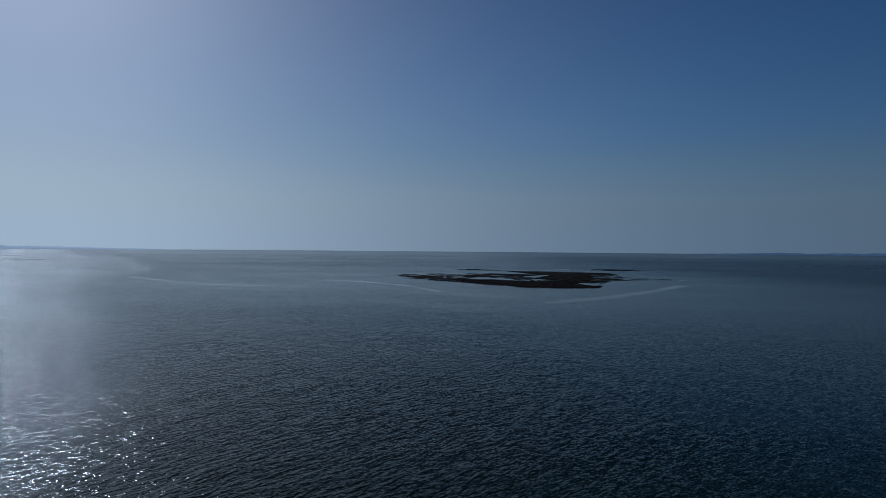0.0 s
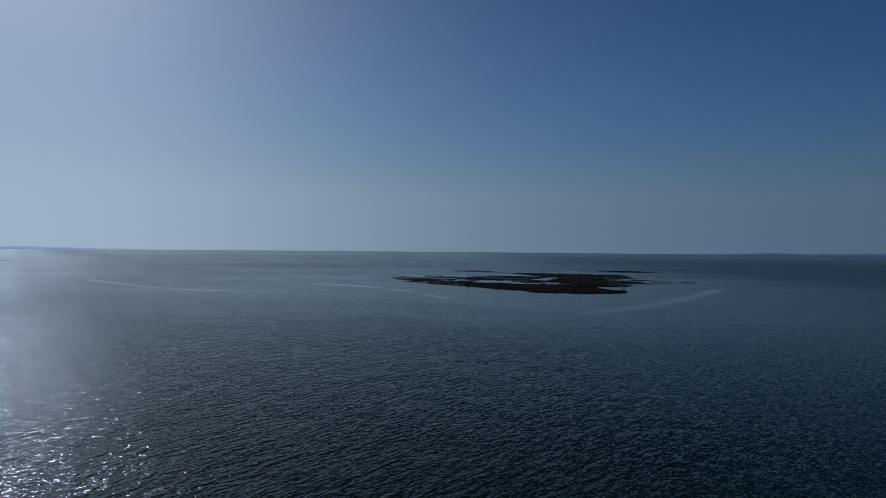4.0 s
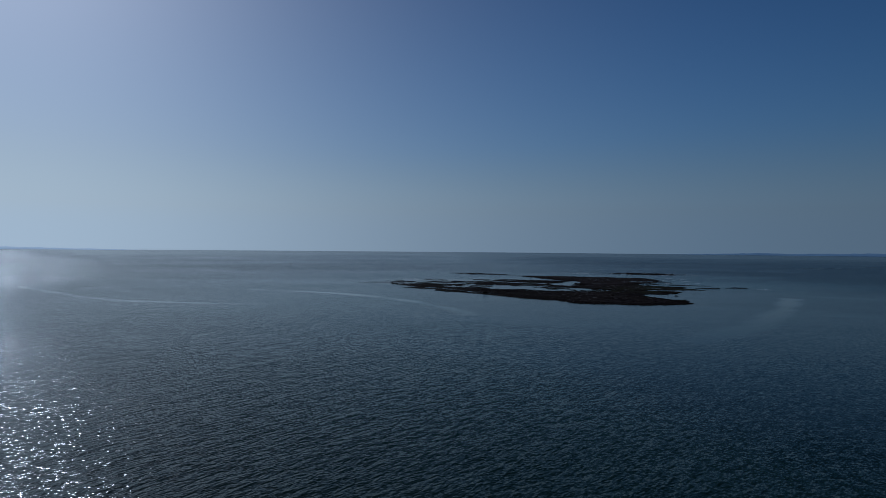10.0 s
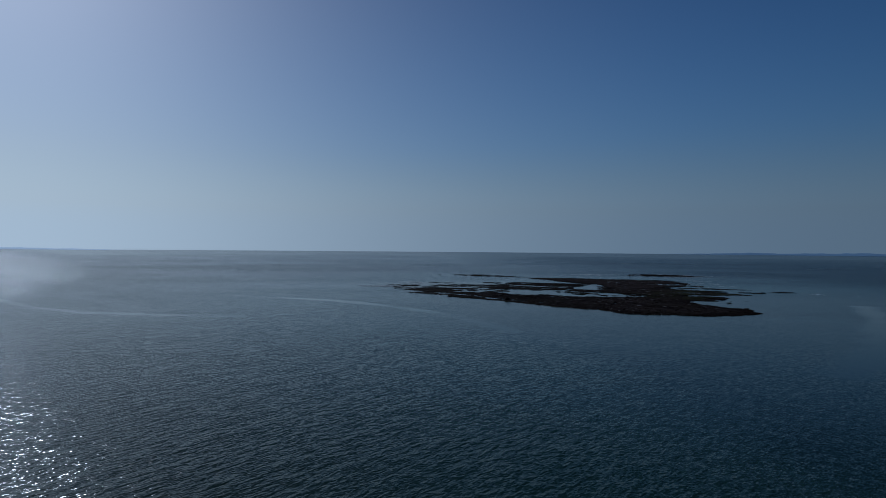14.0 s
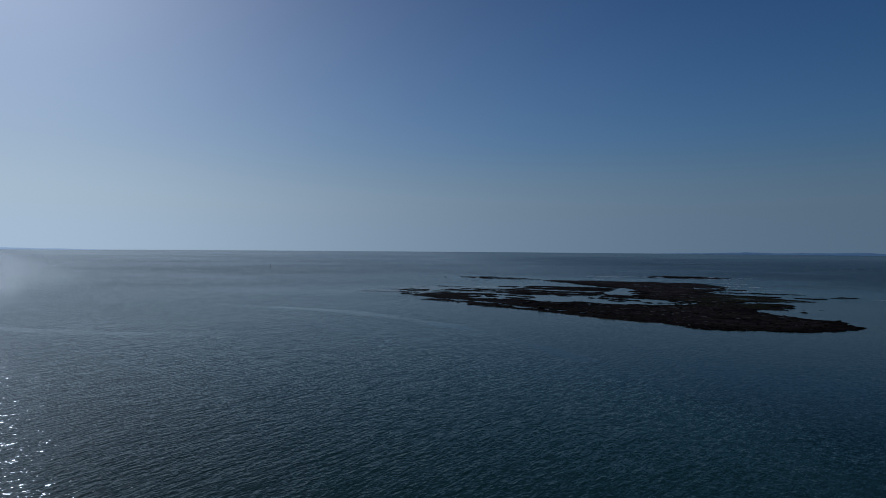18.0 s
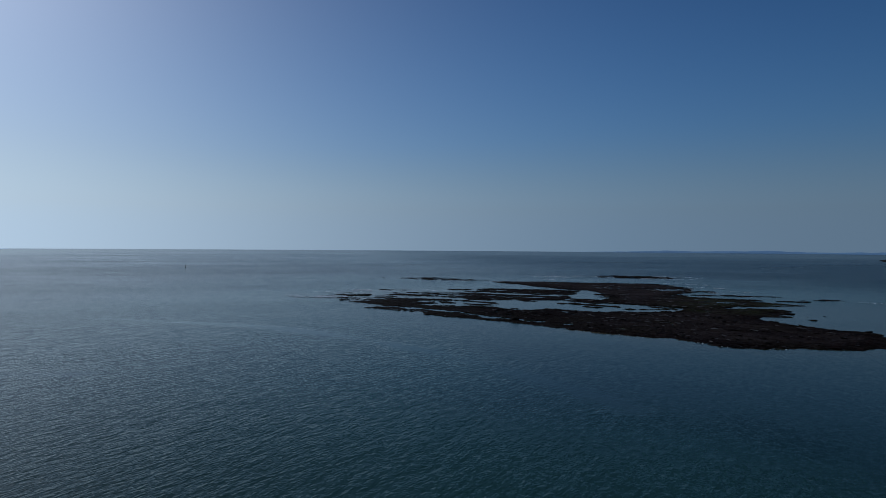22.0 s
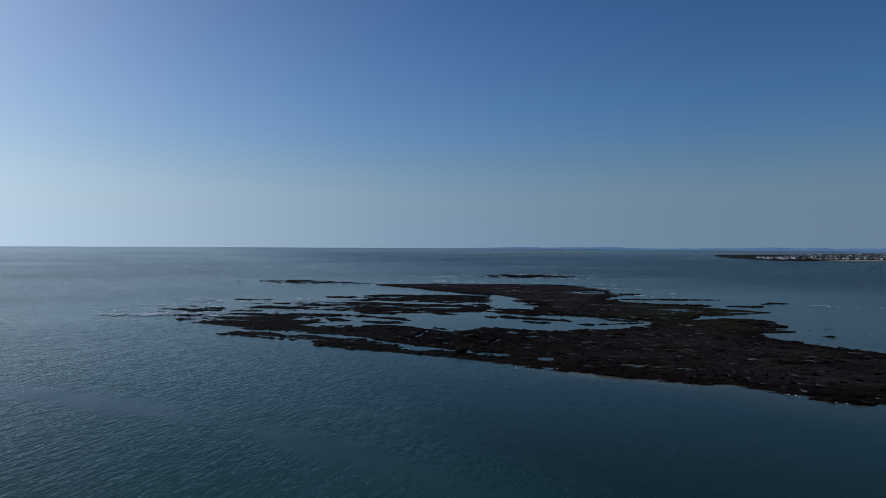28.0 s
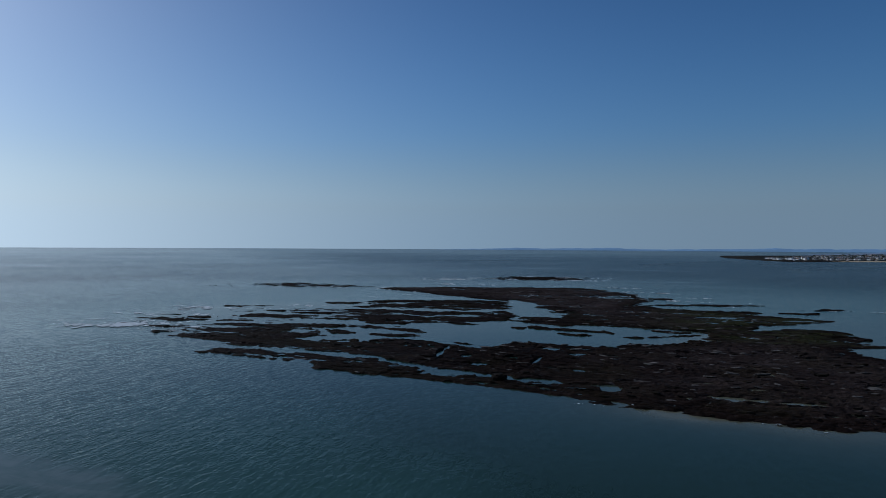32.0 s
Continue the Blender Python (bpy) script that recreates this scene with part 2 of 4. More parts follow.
def rock_material(name, dark, mid, moss, scale=1.0):
    k = Nodes(name, 0.75)
    k.set("Specular IOR Level", 0.015)
    along = k.coords((4.0, 1.0, 1.0), -45)
    big = k.noise(k.coords(), 0.05 * scale, 4)
    weed = k.noise(along, 0.5 * scale, 6, 0.65, 0.6)
    streak = k.noise(k.coords((7.0, 1.0, 1.0), -45), 1.1, 5, 0.7, 0.3)
    fine = k.noise(k.coords(), 3.0, 5, 0.7)
    col = k.mix(k.grey(weed, 0.38, 0.64), dark, mid)
    col = k.mix(k.math("MULTIPLY", k.grey(big, 0.46, 0.66), k.grey(fine, 0.3, 0.7, 0.2, 0.8)), col, moss)
    col = k.mix(k.math("MULTIPLY", k.grey(streak, 0.5, 0.68), 0.6), col, [c * 2.0 for c in mid])
    bare = k.add("ShaderNodeAttribute", attribute_name="dry").outputs["Fac"]
    col = k.mix(k.math("MULTIPLY", bare, k.grey(fine, 0.25, 0.75, 0.35, 1.0)), col, (0.052, 0.039, 0.036))
    pale = k.grey(k.noise(along, 1.1, 5, 0.7), 0.66, 0.74)
    open_rock = k.grey(bare, 0.0, 0.4, 0.3, 1.0)
    col = k.mix(k.math("MULTIPLY", pale, k.math("MULTIPLY", open_rock, 0.55)), col, (0.09, 0.077, 0.067))
    patch = k.math("MULTIPLY", k.grey(k.noise(k.coords((1.6, 1.0, 1.0), -45), 0.2, 6, 0.7, 0.5), 0.56, 0.65), k.grey(fine, 0.3, 0.7, 0.1, 0.8))
    col = k.mix(k.math("MULTIPLY", patch, open_rock), col, (0.05, 0.040, 0.038))
    green = k.add("ShaderNodeAttribute", attribute_name="green").outputs["Fac"]
    col = k.mix(k.math("MULTIPLY", green, k.grey(weed, 0.35, 0.6, 0.15, 0.9)), col, (0.026, 0.028, 0.010))
    bleached = k.grey(k.noise(k.coords((1.5, 1.0, 1.0), -45), 0.36, 5, 0.6, 0.3), 0.64, 0.67)
    col = k.mix(k.math("MULTIPLY", bleached, 0.6), col, (0.105, 0.094, 0.088))
    k.set("Base Color", col)
    k.set("Roughness", k.grey(fine, 0.3, 0.7, 0.5, 0.95))
    rough = k.math("ADD", k.math("MULTIPLY", fine, 0.3), k.math("ADD", k.noise(along, 1.3, 6, 0.7), k.math("MULTIPLY", streak, 0.5)))
    k.set("Normal", k.bump(rough, 1.0, 0.45))
    return k.mat


def plain_material(name, col, rough=0.8, spread=0.15, scale=0.8, bump=0.02):
    k = Nodes(name, rough)
    n1 = k.noise(k.coords(), scale, 5, 0.6)
    each = k.add("ShaderNodeObjectInfo").outputs["Random"]
    low, high = [c * (1 - spread) for c in col], [min(1, c * (1 + spread)) for c in col]
    base = k.mix(k.grey(n1, 0.3, 0.7), low, high)
    tint = k.grey(each, 0, 1, 0.78, 1.1)
    hsv = k.add("ShaderNodeHueSaturation", {"Color": base, "Value": tint}).outputs[0]
    k.set("Base Color", hsv)
    k.set("Normal", k.bump(k.noise(k.coords(), scale * 6, 4), 0.5, bump))
    return k.mat


WAVE, SLOPE, RIPPLE = 0.6, 0.2, 0.6
SEA = sea_material()
ROCK = rock_material("weedy_reef_rock", (0.0017, 0.0012, 0.0010), (0.0128, 0.0079, 0.0062), (0.0130, 0.0105, 0.0045))
BOULDER = rock_material("dark_boulder_rock", (0.005, 0.004, 0.0035), (0.018, 0.0135, 0.0105), (0.014, 0.0135, 0.006), 4.0)
PALE_ROCK = rock_material("pale_barnacled_rock", (0.04, 0.035, 0.031), (0.115, 0.102, 0.092), (0.06, 0.056, 0.046), 4.0)
HEAD_ROCK = rock_material("headland_rock", (0.008, 0.007, 0.0065), (0.022, 0.019, 0.016), (0.018, 0.019, 0.010), 0.4)
FOAM = plain_material("white_sea_foam", (0.42, 0.45, 0.47), 0.9, 0.08)
WHITE_WALL = plain_material("white_render_wall", (0.80, 0.78, 0.74), 0.85, 0.05)
CREAM_WALL = plain_material("cream_render_wall", (0.55, 0.48, 0.38), 0.85, 0.06)
STONE_WALL = plain_material("grey_stone_wall", (0.28, 0.25, 0.22), 0.9, 0.15)
SLATE = plain_material("dark_slate_roof", (0.055, 0.055, 0.062), 0.6, 0.2)
TILE = plain_material("brown_tile_roof", (0.13, 0.07, 0.05), 0.7, 0.2)
GLASS = plain_material("dark_window_glass", (0.03, 0.04, 0.05), 0.08, 0.1)
DOOR = plain_material("painted_door", (0.12, 0.08, 0.06), 0.5, 0.2)
TREE_LEAF = plain_material("dark_tree_leaves", (0.035, 0.045, 0.022), 0.8, 0.35)
BARK = plain_material("tree_bark", (0.09, 0.07, 0.05), 0.9, 0.2)
SAND = plain_material("beach_sand", (0.36, 0.27, 0.17), 0.95, 0.12)
# distance haze is put into the hills' blue base colour and a weak emission
FAR_HILL = plain_material("haze_glow_far_hills", (0.10, 0.17, 0.26), 1.0, 0.08, 0.01)
haze_glow = FAR_HILL.node_tree.nodes["Principled BSDF"]
haze_glow.inputs["Emission Color"].default_value, haze_glow.inputs["Emission Strength"].default_value = (0.40, 0.64, 1.0, 1), 0.115
# same hills with stronger emission, painting the brighter haze towards the sun
SUNWARD_HAZE_HILL = FAR_HILL.copy()
SUNWARD_HAZE_HILL.node_tree.nodes["Principled BSDF"].inputs["Emission Strength"].default_value = 0.85
SUNWARD_HAZE_HILL.node_tree.nodes["Principled BSDF"].inputs["Emission Color"].default_value = (0.84, 0.92, 1.0, 1)
# blue-grey base colour carries the haze over these hills; no emission
NEAR_HILL = plain_material("haze_tinted_wooded_hills", (0.10, 0.14, 0.20), 1.0, 0.25, 0.02)
BUOY_BLACK = plain_material("buoy_black_paint", (0.02, 0.02, 0.022), 0.5, 0.2)
BUOY_YELLOW = plain_material("buoy_yellow_paint", (0.5, 0.33, 0.03), 0.5, 0.1)


# ---- small builders ----
def mesh_of(name, verts, faces, material, smooth=False):
    me = bpy.data.meshes.new(name)
    me.from_pydata([tuple(v) for v in verts], [], [tuple(f) for f in faces])
    me.materials.append(material)
    if smooth:
        me.polygons.foreach_set("use_smooth", [True] * len(me.polygons))
    me.update()
    return me


def part(name, bm, material, parent=None, label=""):
    """One mesh object from a bmesh, under a thing or a part."""
    me = bpy.data.meshes.new(name)
    bm.to_mesh(me)
    bm.free()
    me.materials.append(material)
    ob = new(name, me)
    ob.parent = parent
    if label:
        ob["label"] = label
    return ob


def box(bm, x0, x1, y0, y1, z0, z1, bevel=0.0):
    v = bmesh.ops.create_cube(bm, size=1)["verts"]
    for q in v:
        q.co = Vector(((x0 + x1) / 2 + q.co.x * (x1 - x0), (y0 + y1) / 2 + q.co.y * (y1 - y0), (z0 + z1) / 2 + q.co.z * (z1 - z0)))
    if bevel:
        bmesh.ops.bevel(bm, geom=list({e for q in v for e in q.link_edges}), offset=bevel, segments=1, affect="EDGES")


# ---- noise on arrays ----
def lattice(ix, iy, seed):
    h = (ix.astype(np.int64) * 374761393 + iy.astype(np.int64) * 668265263 + seed * 974634777) & 0xFFFFFFFF
    h = ((h ^ (h >> 13)) * 1274126177) & 0xFFFFFFFF
    return ((h ^ (h >> 16)) & 0xFFFF) / 65535.0


def value_noise(x, y, seed=0):
    ix, iy = np.floor(x), np.floor(y)
    fx, fy = x - ix, y - iy
    fx, fy = fx * fx * fx * (fx * (fx * 6 - 15) + 10), fy * fy * fy * (fy * (fy * 6 - 15) + 10)
    a, b = lattice(ix, iy, seed), lattice(ix + 1, iy, seed)
    c, d = lattice(ix, iy + 1, seed), lattice(ix + 1, iy + 1, seed)
    return (a + (b - a) * fx) * (1 - fy) + (c + (d - c) * fx) * fy


def cloud(x, y, seed=0, octaves=4, gain=0.5):
    """Fractal noise from about -1 to 1."""
    total, amp, size = 0.0, 1.0, 0.0
    for o in range(octaves):
        total = total + amp * (value_noise(x * 2 ** o, y * 2 ** o, seed + o * 17) * 2 - 1)
        size += amp
        amp *= gain
    return total / size * 1.6


def smooth01(a, lo, hi):
    t = np.clip((a - lo) / (hi - lo), 0, 1)
    return t * t * (3 - 2 * t)


def inside(poly, x, y, reach=0):
    """Signed distance to a polygon, positive inside. Farther out than reach, where that is given, it stays at -reach."""
    p = np.array(poly, float)
    if reach:
        (x0, y0), (x1, y1) = p.min(axis=0) - reach, p.max(axis=0) + reach
        m = (x > x0) & (x < x1) & (y > y0) & (y < y1)
        far = np.full(x.shape, -float(reach))
        far[m] = inside(poly, x[m], y[m])
        return far
    q = np.roll(p, -1, axis=0)
    best = np.full(x.shape, 1e9)
    odd = np.zeros(x.shape, bool)
    for (ax, ay), (bx, by) in zip(p, q):
        ex, ey = bx - ax, by - ay
        t = np.clip(((x - ax) * ex + (y - ay) * ey) / (ex * ex + ey * ey + 1e-9), 0, 1)
        best = np.minimum(best, (x - ax - t * ex) ** 2 + (y - ay - t * ey) ** 2)
        if ay != by:
            odd ^= ((ay > y) != (by > y)) & (x < (bx - ax) * (y - ay) / (by - ay) + ax)
    return np.where(odd, 1, -1) * np.sqrt(best)


# ---- the reef's plan: s runs along the beds of rock (south-east), n across them (north-east), from its middle ----
MID = (40.0, 600.0)
ROOT = math.sqrt(0.5)


def to_world(s, n):
    return MID[0] + (s + n) * ROOT, MID[1] + (n - s) * ROOT


def to_reef(x, y):
    return ((x - MID[0]) - (y - MID[1])) * ROOT, ((x - MID[0]) + (y - MID[1])) * ROOT


FRONT = [(-16, -43), (-9, -44), (-5, -46), (-2, -54), (4, -55), (13, -54), (18, -55), (23, -60), (27, -60), (33, -58.5), (38, -57), (41, -59), (49, -60), (56, -62), (65, -61), (75, -67), (84, -68),
         (101, -57), (114, -53), (128, -25), (119, -5), (98, 2), (88, 8), (83, 15), (78, 24), (85, 34), (80, 42), (50, 43), (42, 40), (35, 24), (29, 16), (21, 16), (16, 9), (6, 5), (-7, 4), (-12, -3), (-15, -12), (-23, -9)]
WEST = [(-155, 9), (-104, -26), (-78, -38), (-40, -8), (-36, 12), (-20, 44), (-26, 68), (-36, 100), (-47, 128), (-94, 112), (-112, 100), (-130, 87), (-166, 46)]
REAR = [(-157, 193), (-114, 221), (-76, 235), (-28, 252), (-2, 220), (8, 200), (17, 166), (10, 116), (-28, 102), (-40, 120), (-49, 134), (-78, 147), (-94, 158)]
EAST = [(-26, 69), (-10, 70), (-12, 85), (-23, 105), (-26, 122), (-19, 135), (-5, 148), (6, 150), (19, 134), (32, 123), (46, 121), (60, 116), (73, 107), (86, 104), (88, 99), (78, 89), (69, 80), (60, 76), (57, 60),
        (69, 70), (79, 70), (86, 64), (86, 55), (78, 50), (80, 40), (85, 35), (49, 23), (42, 42), (38, 50), (25, 52), (12, 52), (-2, 53), (-2, 44), (-11, 49), (-20, 50)]
LAGOON = [(-64, 15), (-54, 19), (-48, 34), (-34, 44), (-23, 51), (-19, 47), (-9, 46), (-2, 43), (-1, 51), (12, 51), (25, 50), (38, 48), (41, 45), (33, 35), (23, 28), (34, 30), (33, 23), (29, 17), (21, 17), (16, 10),
          (5, 6), (-7, 5), (-12, -1), (-15, -7), (-24, -5), (-32, 1), (-37, 4)]
# broad ledges of the western half, and the tongue at the water's edge
BROAD = [(-105, -25), (-107, -14), (-102, -6), (-96, 3), (-88, 4), (-78, 3), (-70, -3), (-67, -12), (-55, -14), (-42, -5), (-33, -1), (-24, -7), (-18, -9), (-8, -36), (-14, -40), (-28, -34), (-51, -31), (-76, -30), (-96, -25)]
OUTER = [(-79, -42), (-75, -38), (-69, -34), (-60, -34), (-49, -35), (-37, -34), (-26, -37), (-20, -38), (-19, -42), (-21, -48), (-20, -53), (-25, -53), (-34, -49), (-40, -50), (-45, -44), (-52, -45), (-66, -44)]
TONGUE = [(-20, -53), (-19, -45), (-17, -40), (-15, -46), (-9, -46), (-2, -44), (4, -45), (4, -55), (-2, -52), (-11, -52)]
UPPER = [(-127, 25), (-124, 33), (-116, 44), (-106, 53), (-102, 63), (-79, 61), (-62, 57), (-63, 71), (-56, 79), (-48, 76), (-31, 91), (-24, 58), (-33, 46), (-41, 39), (-52, 34), (-60, 41), (-64, 32), (-73, 31), (-86, 37), (-91, 29), (-115, 24)]
INNER = [(-100, 80), (-92, 97), (-77, 117), (-63, 128), (-43, 130), (-32, 95), (-42, 88), (-51, 84), (-60, 82), (-74, 84), (-83, 80)]
SPINE = [(-119, -2), (-115, 9), (-109, 13), (-90, 14), (-75, 15), (-77, 9), (-90, 8), (-104, 5), (-111, -2)]
POOL = [(-47, 142), (-38, 132), (-28, 121), (-22, 100), (-13, 82), (-13, 71), (-18, 77), (-23, 87), (-28, 80), (-22, 59), (-24, 58), (-35, 102)]
# ridges that stand out of the water, and slots cut through the ledges: from (s, n) to (s, n), half width
WEST_RIDGES = [(-158, 17, -141, 23, 2.4), (-151, 5, -124, 16, 6.2), (-121, 11, -109, 17, 2.6), (-121, 0, -65, 17, 4.5), (-109, -15, -71, 5, 6.4), (-75, 5, -56, 1, 2.4),
               (-110, -22, -79, -19, 2.0), (-91, -25, -22, -15, 8.5), (-68, -28, -14, -29, 6.5), (-127, 25, -98, 40, 7.0), (-102, 39, -54, 48, 10.5), (-140, 38, -107, 58, 2.9),
               (-106, 59, -58, 71, 5.6), (-72, 67, -23, 58, 11.0), (-113, 103, -47, 132, 4.8), (-102, 83, -37, 113, 8.2), (-124, 85, -109, 95, 4.5), (-71, 28, -54, 34, 4.1)]
FRONT_RIDGES = [(-66, 19, -39, 13, 2.7), (-54, 1, -39, 4, 2.9), (-43, 38, -31, 38, 2.3), (-134, -12, -117, -8, 2.0), (-118, -22, -112, -13, 2.1),
                (-79, -40, -49, -37, 3.6), (-65, -40, -26, -38, 3.8), (-43, -45, -22, -46, 4.5), (-31, -50, -20, -49, 2.6),
                (-157, 54, -138, 66, 1.7), (-123, 53, -112, 61, 1.7), (-148, -3, -141, -1, 1.5), (-118, -14, -108, -13, 1.7), (-94, -34, -91, -34, 1.1), (-147, -9, -141, -8, 1.2), (-228, 179, -220, 190, 1.5)]
LAGOON_RIDGES = [(-18, 35, -13, 34, 2.0), (-14, 41, -4, 35, 1.6), (-5, 38, 18, 35, 2.7), (-2, 26, 10, 26, 1.9), (18, 27, 26, 28, 1.5), (23, 27, 42, 42, 1.9), (24, 45, 40, 45, 1.8), (-25, -4, -16, -5, 1.4)]
EAST_RIDGES = [(17, 139, 71, 161, 3.6), (32, 113, 65, 121, 6.5), (53, 95, 86, 102, 7.0), (71, 124, 87, 131, 3.3), (57, 49, 88, 52, 8.5), (71, 41, 88, 36, 3.1), (-40, 208, 17, 177, 9.0), (17, 177, 28, 179, 3.8), (-1, 161, 22, 168, 3.0)]
CREEKS = [(-90, -36, -74, -33, 2.0), (-78, -34, -46, -33, 2.3), (-50, -33, -30, -34, 2.3), (-33, -34, -17, -40, 1.7), (-18, -41, -4, -44, 1.9), (-6, -43, 4, -44, 1.5), (2, -45, 15, -44, 1.0),
          (-66, -14, -53, -8, 1.8), (-59, 6, -41, 10, 1.8), (57, 62, 79, 83, 3.2), (-49, 80, -40, 84, 4.6), (-52, 62, -34, 64, 3.4), (-104, 20, -70, 24, 2.6),
          (-41, 223, -8, 229, 2.2), (-9, 177, 11, 178, 2.6), (-28, 199, -12, 201, 1.6)]
POOLS = [(-4, -20, 0, -22, 1.8), (-9, -33, -5, -31, 1.7), (4, -27, 4, -17, 0.4), (9, -11, 14, -9, 2.1), (17, -9, 22, -9, 1.0), (14, -31, 17, -31, 0.9), (22, -46, 26, -45, 2.2),
         (38, -34, 45, -34, 0.8), (47, -36, 57, -36, 0.6), (40, -46, 52, -46, 1.4), (52, -46, 60, -45, 0.7), (51, -12, 57, -27, 0.3), (0, -4, 6, -3, 1.2), (-20, -27, -23, -11, 0.35), (-15, -23, -12, -22, 1.6)]


def strip(line, s, n, ragged=1.0):
    """How far inside a long narrow strip with pinched ends each place lies, in metres."""
    s0, n0, s1, n1, half = line
    es, en = s1 - s0, n1 - n0
    size = math.hypot(es, en)
    t = ((s - s0) * es + (n - n0) * en) / size / size
    off = np.abs((s - s0) * en - (n - n0) * es) / size
    pinch = np.clip(1 - np.abs(2 * t - 1) ** 3, -3, 1)
    return half * 1.12 * pinch + ragged * (0.7 * min(half, 3.0) * cloud(s / 7 + half, n / 5, 57, 4, 0.65) + 0.5 * cloud(s / 2.2, n / 1.4, 58, 2)) - off


def beds(s, n, seed=3):
    """Tilted beds of rock: long low steps with one steep side, broken along their length."""
    w = n - s * np.interp(n, (-60, 0, 90, 130, 220), (-0.14, 0.0, 0.04, 0.22, 0.36))
    w = w + 5.0 * cloud(s / 60, n / 40, seed, 3) + 0.8 * cloud(s / 9, n / 5, seed + 5, 3)
    total = 0.0
    for period, amp, sd in ((14.5, 0.66, 11), (5.6, 0.44, 23), (1.9, 0.2, 37)):
        q = w / period
        fr = q - np.floor(q)
        step = np.where(fr < 0.72, fr / 0.72, (1 - fr) / 0.28) * 2 - 1
        vary = 0.55 + 0.75 * cloud(s / (period * 4.5) + np.floor(q) * 7.3, np.floor(q) * 3.1, sd, 3)
        total = total + amp * (step * np.clip(vary, 0.1, 1.2) + 0.5 * (vary - 0.55))
    return total


def near_line(line, s, n):
    """The places within reach of a strip."""
    s0, n0, s1, n1, half = line
    reach = 9 + 2 * half
    return (s > min(s0, s1) - reach) & (s < max(s0, s1) + reach) & (n > min(n0, n1) - reach) & (n < max(n0, n1) + reach)


def reef_height(s, n):
    ws = s + 3.2 * cloud(s / 26, n / 7, 51, 4)
    wn_ = n + 1.3 * cloud(s / 22, n / 7, 61, 4) + 1.3 * cloud(s / 5.5, n / 5, 65, 4, 0.65) + 0.5 * cloud(s / 1.7, n / 1.5, 66, 2)
    level, amp = np.full(s.shape, -2.2), np.full(s.shape, 0.5)
    for poly, top, swing, edge in ((WEST, -0.3, 0.6, 9), (FRONT, 0.66, 0.40, 3), (REAR, 0.58, 0.42, 6), (EAST, 0.55, 0.40, 4), (BROAD, 0.58, 0.46, 3), (OUTER, 0.55, 0.42, 2.4),
                                   (TONGUE, 0.5, 0.42, 2), (UPPER, 0.42, 0.55, 4), (INNER, 0.42, 0.55, 5), (SPINE, 0.4, 0.4, 2.5)):
        d = inside(poly, ws, wn_, 16) + 0.7
        here = -2.2 + (top + 2.2) * smooth01(d, -edge, edge * 0.8)
        if poly is FRONT:
            here = here + 0.34 * smooth01(d, 2, 12) * smooth01(s, 5, 40)
        amp = np.where(here > level, swing, amp)
        level = np.maximum(level, here)
    for poly, depth, edge in ((LAGOON, 1.8, 3), (POOL, 1.7, 3)):
        level = level - depth * smooth01(inside(poly, ws, wn_, 8), -edge, edge * 0.7)
    js, jn = s + 2.6 * cloud(s / 14, n / 6, 53, 4, 0.6), n + 1.3 * cloud(s / 9, n / 7, 55, 4, 0.65)
    for line in WEST_RIDGES + FRONT_RIDGES + LAGOON_RIDGES + EAST_RIDGES:
        m = near_line(line, s, n)
        level[m] = np.maximum(level[m], -1.5 + 2.05 * smooth01(strip(line, js[m], jn[m]), -1.6, 1.3))
    for line in CREEKS:
        m = near_line(line, s, n)
        level[m] -= 2.0 * smooth01(strip(line, js[m], jn[m], 0.5), -0.7, 0.7)
    for line in POOLS:
        m = near_line(line, s, n)
        level[m] -= 1.6 * smooth01(strip(line, s[m], n[m], 0.7), -0.7, 0.5)
    level = level + 0.22 * cloud(s / 45, n / 30, 71, 4)
    h = level + amp * beds(s, n) + 0.28 * cloud(s / 4.0, n / 1.6, 81, 3) + 0.14 * cloud(s / 1.2, n / 0.8, 91, 2)
    h = h + 0.42 * cloud(s / 11, n / 6, 87, 4, 0.6)
    # rubble: blocks about a metre across, with gaps between them
    block = np.abs(cloud(s / 1.9, n / 1.3, 83, 2)) - 0.35
    h = h + 0.34 * block * smooth01(h, -0.1, 0.4) * smooth01(cloud(s / 17, n / 9, 85, 3), -0.5, 0.4)
    # small pools and gullies between the ledges
    hole = smooth01(cloud(s / 10, n / 1.1, 63, 3), 0.72, 0.90) + smooth01(cloud(s / 9, n / 4.2, 67, 4, 0.55) - 0.16 * smooth01(inside(FRONT, s, n, 8), 0, 8) * smooth01(s, 0, 30), 0.70, 0.82)
    h = h - np.clip(hole, 0, 1) * np.clip(h + 0.25, 0, 1.3)
    # the western end is worn into thin ribs with water between them
    worn = smooth01(-s, 60, 120) * smooth01(75 - n, 0, 20)
    slit = smooth01(cloud(s / 22, (n - 0.28 * s) / 4.6, 68, 3, 0.6), 0.1, 0.35)
    h = h - worn * slit * np.clip(h + 0.3, 0, 1.3)
    h = np.where(h > -0.1, (h + 0.1) * 0.42 - 0.1, h)
    # boulders and broken slabs on top of the ledges
    lumps = 0.17 * cloud(s / 1.3, n / 0.9, 99, 3, 0.65) + 0.2 * (np.abs(cloud(s / 3.4, n / 1.7, 101, 3, 0.6)) - 0.3)
    return h + lumps * smooth01(h, -0.04, 0.12) * (0.6 + 0.4 * smooth01(cloud(s / 20, n / 11, 103, 3), -0.4, 0.4)) * (0.4 + 0.6 * smooth01(s, -60, 10) * smooth01(90 - n, 0, 60))


